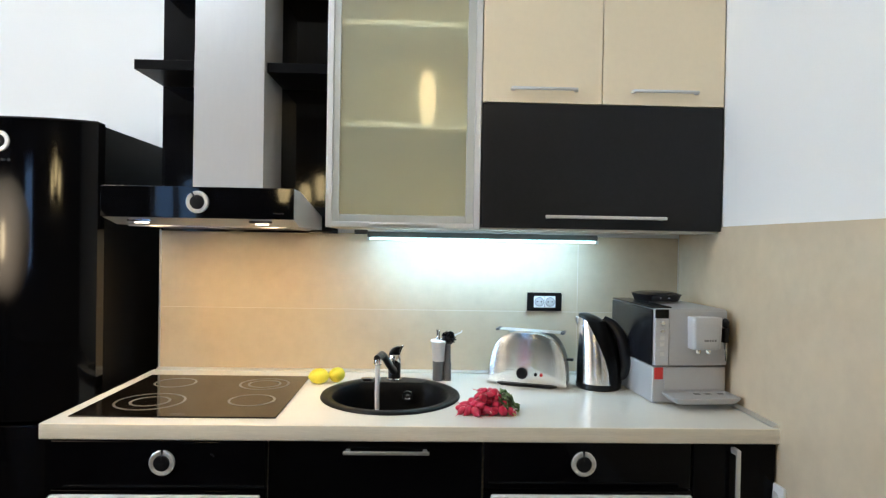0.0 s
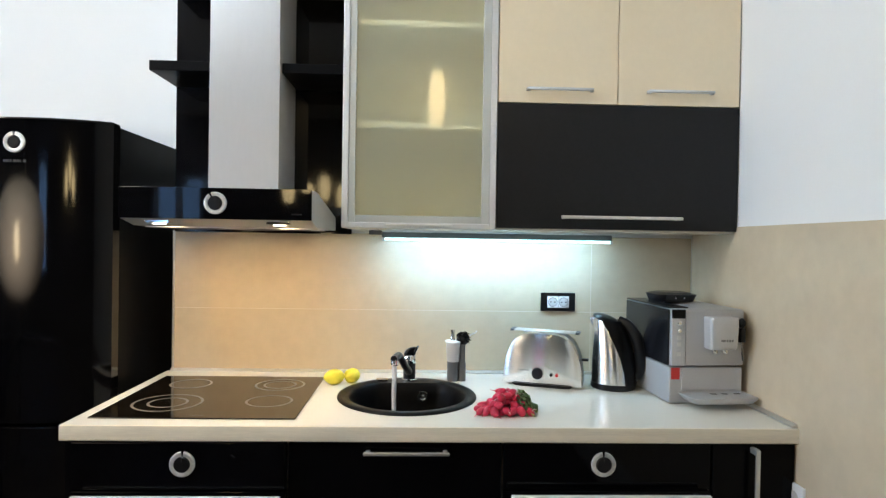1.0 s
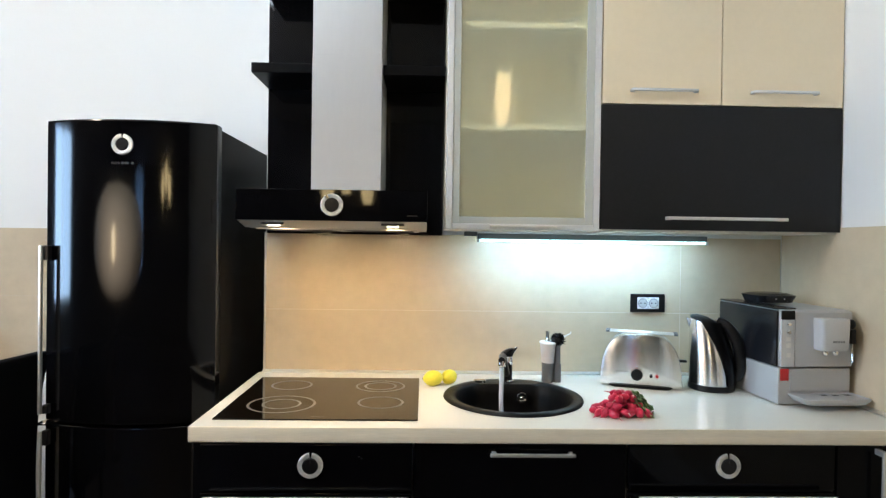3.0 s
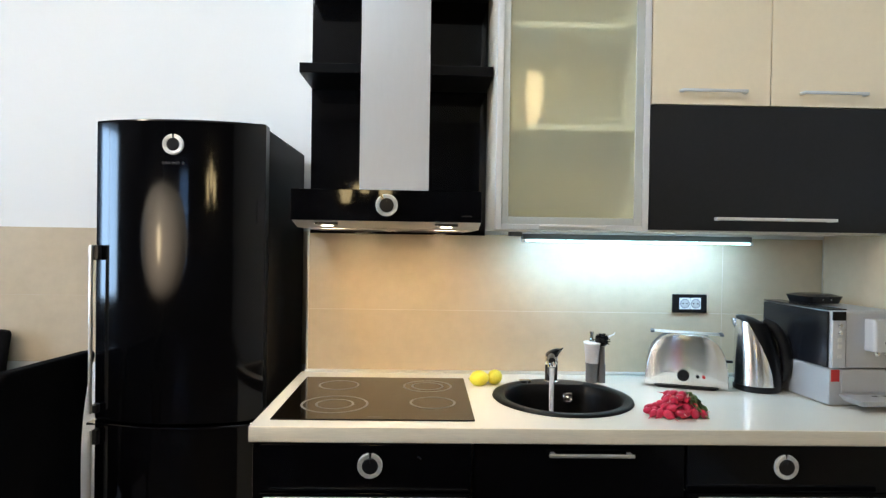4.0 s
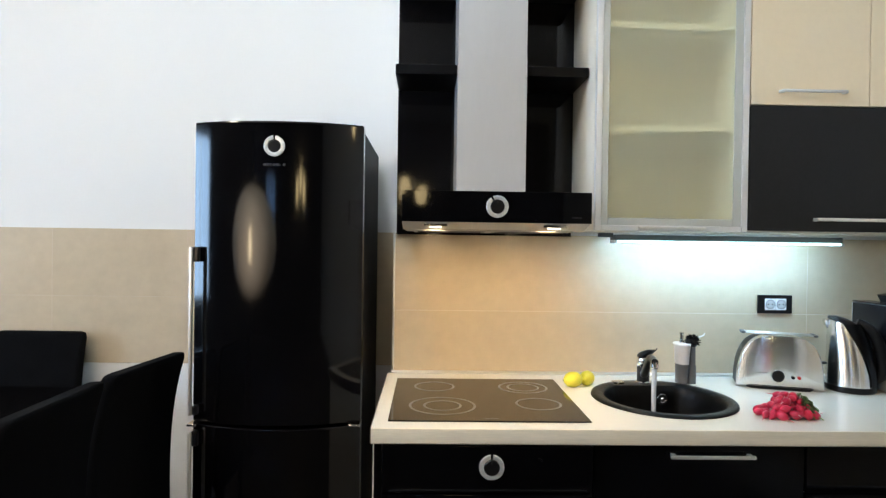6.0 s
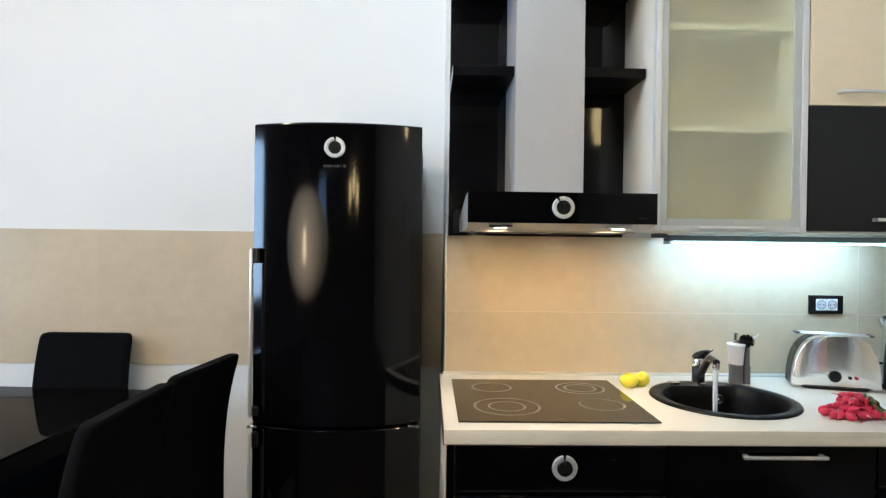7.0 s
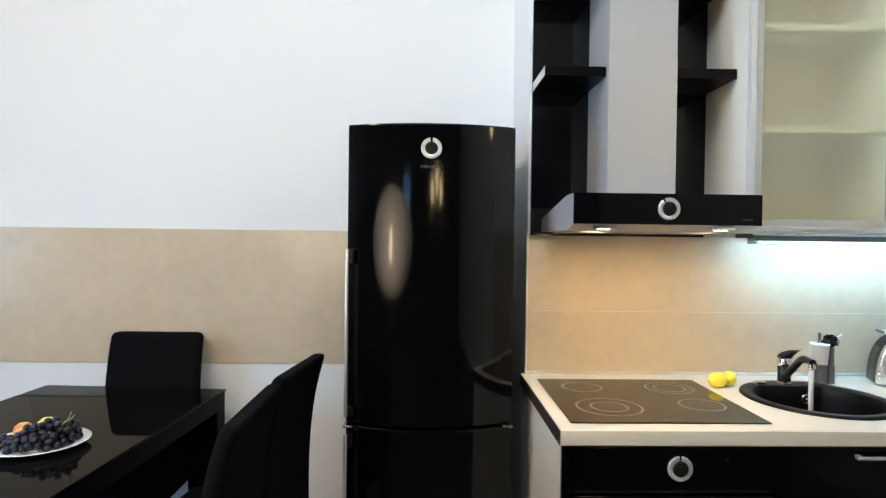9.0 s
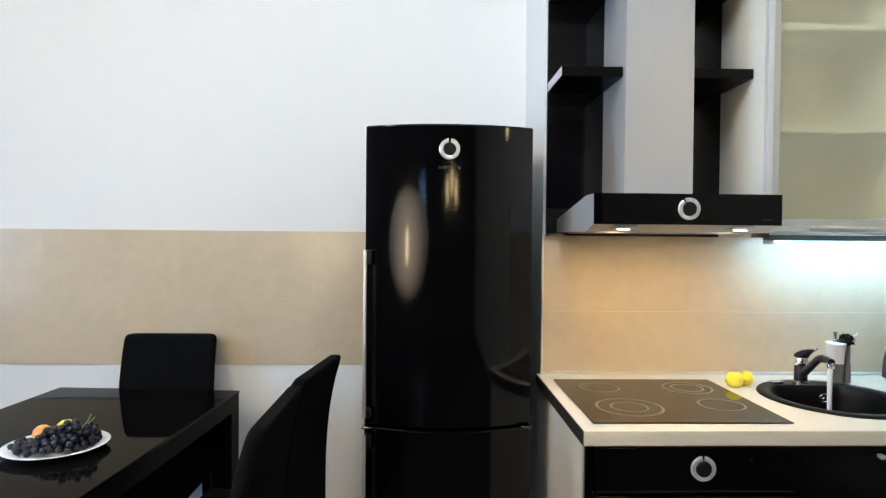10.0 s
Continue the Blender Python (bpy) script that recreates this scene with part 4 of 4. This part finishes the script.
part("body", loft([kring(*q) for q in KP] + [kring(0.238, 0.050, -0.025, slant=0.016)]), STEEL, kettle, "brushed steel body", local=True, angle=60)
part("base", loft([kring(0.0005, 0.076, 0), kring(0.004, 0.0795, 0), kring(0.0215, 0.0795, 0)]), BLACKPLASTIC, kettle, "black base", local=True)
part("lid", loft([kring(0.2385, 0.0505, -0.025, slant=0.016), kring(0.246, 0.048, -0.024, slant=0.017), kring(0.253, 0.031, -0.020, slant=0.012), kring(0.256, 0.006, -0.018, slant=0.002)]), BLACKPLASTIC, kettle, "black lid", local=True, angle=60)
bm = bmesh.new()
rows = []
for z, r, sh in KP + [(0.240, 0.051, -0.025)]:
    row = []
    for i in range(17):
        a = radians(47 + 50 * (z / 0.24) ** 2) * (i / 8 - 1)
        row.append(bm.verts.new((sh + (r + 0.004) * math.cos(a), (r + 0.004) * math.sin(a), z)))
    rows.append(row)
for a, b in zip(rows, rows[1:]):
    for i in range(16):
        bm.faces.new((a[i], a[i + 1], b[i + 1], b[i])).smooth = True
bmesh.ops.solidify(bm, geom=bm.faces[:], thickness=0.003)
part("rear_shell", bm, BLACKPLASTIC, kettle, "black rear shell with water gauge", local=True, angle=60)
hp = curve_points([(0.014, 0, 0.242), (0.050, 0, 0.224), (0.078, 0, 0.182), (0.090, 0, 0.130), (0.092, 0, 0.085), (0.084, 0, 0.055), (0.072, 0, 0.046)], 5)
part("handle", tube(hp, [0.017 + 0.003 * math.sin(math.pi * i / (len(hp) - 1)) for i in range(len(hp))], 12), BLACKPLASTIC, kettle, "black loop handle", local=True, angle=70)
part("spout", loft([[(-0.064 - q * 0.012 + w * math.cos(2 * math.pi * i / 14), w * 1.2 * math.sin(2 * math.pi * i / 14), 0.208 + q * 0.042) for i in range(14)] for q, w in ((0, 0.010), (0.5, 0.016), (1, 0.015))]), STEEL, kettle, "short pouring spout", local=True, angle=60)

# coffee machine: local x along its front, y towards the wall
cm = thing("coffee_machine", pose(0.803, 1.776, ZT, 0, 0, 4.0), "silver automatic coffee machine with a dark water tank", "coffee machine")
CW, CD = 0.250, 0.375


def c_box(name, *dims, m=SILVER, parent=None, label="", bevel=0.003):
    return part(name, box(*dims, bevel), m, parent or cm, label, local=True)


c_box("lower_body", 0.0, CW, 0.004, CD, 0.003, 0.121, label="silver lower body", bevel=0.005)
c_box("upper_body", 0.004, CW, 0.0, CD - 0.004, 0.1225, 0.308, label="silver upper body", bevel=0.009)
c_box("water_tank", -0.003, 0.0035, 0.012, CD - 0.02, 0.124, 0.305, m=SMOKE, label="dark smoked water tank", bevel=0.002)
c_box("tank_lid", 0.0, 0.07, 0.02, CD - 0.015, 0.3082, 0.313, m=SMOKE, bevel=0.002)
c_box("front_panel", 0.050, CW - 0.004, -0.004, -0.0002, 0.126, 0.302, m=SILVER, bevel=0.0015)
cs = c_box("control_strip", 0.003, 0.048, -0.005, -0.0002, 0.126, 0.277, m=GREYPLASTIC, label="pale control strip", bevel=0.0015)
c_box("display", 0.003, 0.048, -0.006, -0.0002, 0.278, 0.307, m=BLACKGLASS, label="black display", bevel=0.002)
for z in (0.263, 0.238):
    part("dial", disc_y(0.026, -0.013, -0.005, z, 0.0075, 20, 0.002), CHROME, cs, "small chrome dial", local=True)
for z in (0.216, 0.195, 0.164):
    c_box("button", 0.019, 0.034, -0.007, -0.005, z - 0.007, z + 0.007, m=PALEGREY, parent=cs, label="pale push button", bevel=0.0015)
c_box("sticker", 0.006, 0.035, 0.0025, 0.0039, 0.080, 0.1185, m=RED, label="red sticker", bevel=0.0004)
c_box("service_flap", 0.040, CW - 0.006, 0.0, 0.0042, 0.045, 0.119, m=SILVER, bevel=0.002)
head = part("brew_head", loft([[(0.157 + px * k, -0.027 + sh + py, z) for px, py in rrect(0.098, 0.052, 0.012)] for z, k, sh in
                               ((0.183, 0.86, 0.006), (0.188, 0.93, 0.002), (0.215, 0.96, 0.0), (0.262, 1.0, 0.0), (0.281, 1.0, 0.0), (0.285, 0.96, 0.002))]), GREYPLASTIC, cm, "pale silver brew head", local=True, angle=50)
for x in (0.136, 0.169):
    part("nozzle", lathe(x, -0.028, [(0.006, 0.168), (0.009, 0.172), (0.010, 0.183)], 16), CHROME, head, "chrome coffee nozzle", local=True)
for i, w in enumerate((0.009, 0.006, 0.006, 0.006, 0.006)):
    c_box("marking", 0.143 + i * 0.0085, 0.143 + i * 0.0085 + w, -0.0540, -0.0515, 0.210, 0.217, m=LABELGREY, parent=head, bevel=0.0003)
st = part("steam_handle", loft([[(0.228 + px, -0.020 + py, z) for px, py in rrect(0.020, 0.030, 0.006)] for z in (0.205, 0.250)]), BLACKPLASTIC, cm, "black steam tap", local=True)
part("grip", sphere(0.228, -0.024, 0.266, 0.011, 0.014, 0.016), BLACKPLASTIC, st, local=True)
part("wand", tube([(0.228, -0.026, 0.205), (0.228, -0.030, 0.165), (0.228, -0.032, 0.146)], [0.004, 0.0035, 0.003], 10), CHROME, st, "thin steam wand", local=True)
tray = part("drip_tray", loft([[(0.140 + px, -0.044 + py, z) for px, py in rrect(w, d, 0.014)] for z, w, d in ((0.020, 0.186, 0.080), (0.022, 0.196, 0.086), (0.035, 0.220, 0.100), (0.040, 0.222, 0.101), (0.040, 0.213, 0.093), (0.037, 0.211, 0.091))]), SILVER, cm, "silver drip tray", local=True)
c_box("grid", 0.040, 0.240, -0.086, -0.005, 0.0372, 0.0388, m=SILVER, parent=tray, bevel=0.0006)
for x in (0.135, 0.172, 0.215):
    c_box("grid_slot", x - 0.010, x + 0.010, -0.034, -0.020, 0.0389, 0.0394, m=BLACKPLASTIC, parent=tray, bevel=0.0001)
hop = part("bean_hopper", loft([[(0.118 + px, 0.245 + py, z + 0.006) for px, py in rrect(w * 1.08, d * 0.95, 0.035)] for z, w, d in ((0.3082, 0.125, 0.13), (0.330, 0.140, 0.145), (0.333, 0.142, 0.147), (0.340, 0.10, 0.10))]), SMOKE, cm, "dark bean hopper lid", local=True, angle=45)
part("latch", sphere(0.105, 0.182, 0.330, 0.007, 0.004, 0.006), CHROME, hop, local=True)
part("latch", sphere(0.136, 0.182, 0.330, 0.007, 0.004, 0.006), CHROME, hop, local=True)

# bunch of radishes
rad = thing("radish_bunch", Matrix.Translation((0.254, 1.662, ZT)), "bunch of red radishes with green leaves on the worktop", "radishes")
random.seed(5)
shapes = []
for k in range(4):
    s = 0.86 + 0.08 * k
    bm = bmesh.new()
    prof = [(0.0005, -0.0165), (0.005, -0.0150), (0.0100, -0.0095), (0.0118, -0.001), (0.0112, 0.008), (0.0078, 0.0145), (0.0028, 0.0185), (0.0013, 0.022), (0.0006, 0.036)]
    loft([[(r * s * math.cos(2 * math.pi * i / 14), r * s * math.sin(2 * math.pi * i / 14), z * s) for i in range(14)] for r, z in prof], True, bm)
    shapes.append(mesh_of("radish", bm, RADISH, 80))
spots = []
for i in range(900):
    lay = len(spots)
    x, y = random.gauss(0, 0.046), random.gauss(0, 0.024)
    if abs(x) > 0.084 or abs(y) > 0.044:
        continue
    top_z = 0.012 + 0.056 * max(0.0, 1 - (abs(x - 0.005) / 0.062) ** 1.6) * max(0.0, 1 - (abs(y - 0.004) / 0.050) ** 2)
    z = random.choice((0.0135, top_z, 0.5 * (0.0135 + top_z)))
    if all((Vector((x, y, z)) - q).length > 0.0190 for q in spots):
        spots.append(Vector((x, y, z)))
    if len(spots) >= 44:
        break
for q in spots:
    ob = new("radish", random.choice(shapes))
    ob.parent = rad
    ob.matrix_local = Matrix.LocRotScale(q, Euler((random.uniform(0.9, 2.4), random.uniform(-0.6, 0.6), random.uniform(0, 6.28))), Vector((1, 1, 1)))
for q in spots[::2]:
    d = Vector((random.uniform(-1, 1), random.uniform(-1, 0.2), random.uniform(-0.2, 0.6))).normalized()
    part("root", tube(curve_points([q + d * 0.010, q + d * 0.017 + Vector((0, 0, 0.002)), q + d * 0.028 - Vector((0, 0, 0.002))], 3), [0.0019, 0.0018, 0.0016, 0.0014, 0.0011, 0.0008, 0.0006], 5), ROOT, rad, local=True, angle=80)
for i in range(20):
    a = radians(random.uniform(-60, 40)) if i < 17 else radians(random.uniform(120, 200))
    L = random.uniform(0.055, 0.092) if i < 17 else 0.055
    z0 = random.uniform(0.006, 0.034)
    o = Vector((0.020, 0.012, z0))
    d = Vector((math.cos(a), math.sin(a), 0))
    pts = curve_points([o, o + d * L * 0.5 + Vector((0, 0, 0.012)), Vector((o.x + d.x * L, o.y + d.y * L, 0.004))], 4)
    part("stem", tube(pts, 0.0017, 6), STEM, rad, local=True, angle=80)
    if i < 16:
        bm = bmesh.new()
        side_v = Vector((-d.y, d.x, 0))
        rows = []
        for j in range(8):
            u = j / 7
            c = pts[int(u * (len(pts) - 1) * 0.55 + len(pts) * 0.4)]
            w = 0.014 * math.sin(math.pi * min(1, 0.12 + u * 0.9)) * (1 + 0.25 * math.sin(9 * u + i))
            rows.append([bm.verts.new(c + side_v * w * e + Vector((0, 0, 0.006 * abs(e) + 0.006 * math.sin(11 * u + 4 * e + 2 * i) + 0.008))) for e in (-1, -0.5, 0, 0.5, 1)])
        for r0, r1 in zip(rows, rows[1:]):
            for e in range(4):
                bm.faces.new((r0[e], r0[e + 1], r1[e + 1], r1[e])).smooth = True
        bmesh.ops.solidify(bm, geom=bm.faces[:], thickness=0.0006)
        part("leaf", bm, LEAF, rad, "crumpled green leaf", local=True, angle=80)

# ---- dining table, chairs and fruit plate ----
TR = pose(-2.206, 2.532, 0, 0, 0, -3.9)
table = thing("dining_table", TR, "black gloss dining table with square legs", "table")
TW, TL, TZ = 0.795, 1.40, 0.760
part("tabletop", box(-TW, 0, -TL, 0, TZ - 0.010, TZ, 0.002), TABLEBLACK, table, "black gloss top", local=True)
for dims in ((-TW + 0.0885, -0.0885, -0.024, -0.002), (-TW + 0.0885, -0.0885, -TL + 0.002, -TL + 0.024)):
    part("apron", box(*dims, TZ - 0.075, TZ - 0.0105), TABLELEG, table, local=True)
for x in (-TW + 0.002, -0.024):
    part("apron", box(x, x + 0.022, -TL + 0.0885, -0.0885, TZ - 0.075, TZ - 0.0105), TABLELEG, table, local=True)
for x in (-TW + 0.003, -0.088):
    for y in (-TL + 0.003, -0.088):
        part("leg", box(x, x + 0.085, y, y + 0.085, 0.0, TZ - 0.0105, 0.003), TABLELEG, table, local=True)


def chair(m, label, W=0.465):
    """Seat towards +y, backrest at y = 0 leaning towards -y."""
    c = thing("dining_chair", m, label, "chair", "chairs round the table")
    rings = []
    T = 0.056
    for z, k in ((0.41, 0.93), (0.418, 0.985), (0.44, 1.0)) + tuple((0.44 + 0.525 * i / 9, 1.0) for i in range(1, 10)) + ((0.970, 0.985), (0.980, 0.94), (0.986, 0.86), (0.989, 0.70)):
        u = (z - 0.41) / 0.57
        lean = -0.064 * u ** 3
        thick = T * (1 - 0.18 * u) * (1 if k == 1 else k)
        ww = (W - 0.012 * u) * (1 if k == 1 else 1 - (1 - k) * 0.4)
        rings.append([(px, lean + py, z) for px, py in rrect(ww, thick, 0.021)])
    b = part("backrest", loft(rings), FABRIC, c, "padded black fabric backrest", local=True, angle=60)
    for s in (-1, 1):
        part("piping", tube([(s * (W / 2 - 0.012 - 0.006 * i / 9), -0.064 * (i / 9) ** 3 + 0.026 - 0.008 * i / 9, 0.43 + 0.53 * i / 9) for i in range(10)], 0.0028, 6), FABRIC, b, local=True)
    part("seat", loft([[(px, 0.215 + py, z) for px, py in rrect(0.43 - q, 0.42 - q, 0.03)] for z, q in ((0.405, 0.02), (0.412, 0.0), (0.452, 0.0), (0.466, 0.016), (0.470, 0.05))]), FABRIC, c, "padded black fabric seat", local=True, angle=60)
    for x in (-0.185, 0.185):
        for y in (0.01, 0.395):
            part("leg", loft([[(x + px, y + (0.0 if y > 0.2 else -0.02 * (1 - z / 0.405)) + py, z) for px, py in rrect(w, w, 0.004)] for z, w in ((0.0, 0.028), (0.404, 0.038))]), TABLELEG, c, local=True)
    return c


chair(pose(-2.536, 2.560, 0, 0, 0, 180), "black fabric dining chair with its back to the tiled wall", 0.412)
first = chair(pose(-1.833, 1.955, 0, 0, 0, 83), "black fabric dining chair pushed up to the table")
copy_thing(first, pose(-1.855, 1.455, 0, 0, 0, 90))

px0, py0 = -2.544, 1.774
plate = single("fruit_plate", lathe(px0, py0, [(0.075, TZ + 0.0006), (0.085, TZ + 0.003), (0.115, TZ + 0.012), (0.146, TZ + 0.020), (0.148, TZ + 0.0215), (0.146, TZ + 0.0225), (0.114, TZ + 0.0155), (0.082, TZ + 0.0075), (0.0004, TZ + 0.007)], 56), CERAMIC,
               "white ceramic plate of fruit on the table", "plate", angle=60)
grapes = thing("grape_bunch", (px0, py0, TZ + 0.012), "bunch of dark blue grapes on the plate", "grapes")
random.seed(21)
gm = []
for k in range(3):
    gm.append(mesh_of("grape", sphere(0, 0, 0, 0.0100 + 0.001 * k, None, 0.0112 + 0.001 * k, 12, 8), GRAPE, 80))
gs = []
for i in range(3000):
    x, y = random.uniform(-0.118, 0.118), random.uniform(-0.105, 0.085)
    if (x / 0.120) ** 2 + (y / 0.108) ** 2 > 1 or (x < 0.01 and y > 0.02):
        continue
    hgt = 0.012 + 0.066 * max(0, 1 - ((x - 0.042) / 0.11) ** 2) * max(0, 1 - ((y + 0.005) / 0.10) ** 2)
    z = random.uniform(0.012, max(0.013, hgt))
    q = Vector((x, y, z))
    if all((q - g).length > 0.0185 for g in gs):
        gs.append(q)
    if len(gs) >= 120:
        break
for q in gs:
    ob = new("grape", random.choice(gm))
    ob.parent = grapes
    ob.matrix_local = Matrix.LocRotScale(q, Euler((random.uniform(0, 3), random.uniform(0, 3), 0)), Vector((1, 1, 1)))
part("stalk", tube(curve_points([(0.060, 0.00, 0.050), (0.085, 0.01, 0.070), (0.098, 0.012, 0.096)], 5), 0.0018, 6), STEM, grapes, "pale green stalk", local=True)
part("stalk", tube(curve_points([(0.050, -0.02, 0.045), (0.086, 0.0, 0.062), (0.110, 0.01, 0.088)], 5), 0.0014, 6), STEM, grapes, "pale green stalk", local=True)


def fruit(name, x, y, r, material, label):
    bm = lathe(0, 0, [(0.0005, 0.004), (r * 0.45, 0.0), (r * 0.82, r * 0.35), (r, r * 0.9), (r * 0.85, r * 1.5), (r * 0.45, r * 1.83), (r * 0.12, r * 1.80), (0.0005, r * 1.72)], 28)
    bmesh.ops.translate(bm, vec=(x, y, TZ + 0.0085), verts=bm.verts)
    single(name, bm, material, label, "fruit", angle=80)


fruit("peach", px0 - 0.066, py0 + 0.040, 0.030, PEACH, "orange-red peach behind the grapes on the plate")
fruit("yellow_plum", px0 - 0.014, py0 + 0.078, 0.033, PEARSKIN, "yellow plum behind the grapes on the plate")

# ---- lamps of the room ----
def pendant(x, y, z0, z1, r, label, group=""):
    p = thing("pendant_lamp", (x, y, z0), label, "lamp", group)
    part("shade", lathe(x, y, [(r * 0.55, z0), (r * 0.62, z0 + 0.004), (r * 0.88, z0 + 0.3 * (z1 - z0)), (r, z0 + 0.6 * (z1 - z0)), (r * 0.86, z0 + 0.85 * (z1 - z0)), (r * 0.62, z1 - 0.004), (r * 0.4, z1)], 24), SHADEGLOW, p, "glowing opal glass shade", angle=60)
    part("cap", lathe(x, y, [(r * 0.5, z1 + 0.0005), (r * 0.35, z1 + 0.03), (0.006, z1 + 0.04)], 20), CHROME, p)
    part("cord", tube([(x, y, z1 + 0.04), (x, y, Z_C - 0.025)], 0.003, 6), CORD, p)
    part("rose", lathe(x, y, [(0.045, Z_C - 0.025), (0.05, Z_C - 0.0005)], 20), CHROME, p)


pendant(0.07, 0.60, 2.06, 2.33, 0.048, "warm lit opal glass pendant lamp on a cord")
for dx, dy, dz in ((-0.19, 0, 0), (0.0, 0.10, 0.09), (0.19, 0.0, 0)):
    pendant(-1.09 + dx, -2.45 + dy, 1.77 + dz, 2.04 + dz, 0.062, "warm lit opal glass pendant lamp in a row of three", "pendant lamps in a row")
# bowls for the two added fill lamps, which have no known source
for x, y, r in FILL_LAMPS:
    c = thing("ceiling_light", (x, y, Z_C - 0.09), "added round opal fill light on the ceiling, switched on", "ceiling light", "ceiling lights")
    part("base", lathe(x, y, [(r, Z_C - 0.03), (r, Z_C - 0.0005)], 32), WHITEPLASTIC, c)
    part("diffuser", lathe(x, y, [(0.002, Z_C - 0.095), (r * 0.5, Z_C - 0.088), (r * 0.85, Z_C - 0.062), (r * 0.97, Z_C - 0.0305)], 32), OPAL, c, "glowing opal bowl of an added fill light", angle=60)
fl = thing("floor_lamp", (LAMP_X, LAMP_Y, 0), "floor lamp with a wide oval paper shade, lit", "lamp")
part("foot", lathe(LAMP_X, LAMP_Y, [(0.15, 0), (0.15, 0.015), (0.02, 0.025)], 32), BLACKPLASTIC, fl)
part("pole", tube([(LAMP_X, LAMP_Y, 0.025), (LAMP_X, LAMP_Y, 1.03)], 0.012, 10), BLACKPLASTIC, fl)
part("shade", lathe(LAMP_X, LAMP_Y, [(0.03 + 0.60 * math.sin(math.pi * i / 20), 1.01 + 0.38 * (1 - math.cos(math.pi * i / 20))) for i in range(21)], 32), PAPERGLOW, fl, "glowing paper shade", angle=60)
# added glowing blob in the shade's skin, for the bright streak on the fridge
part("glow_streak", sphere(LAMP_X + 0.246, LAMP_Y + 0.588, 1.38, 0.035, 0.035, 0.11), STREAKGLOW, fl)
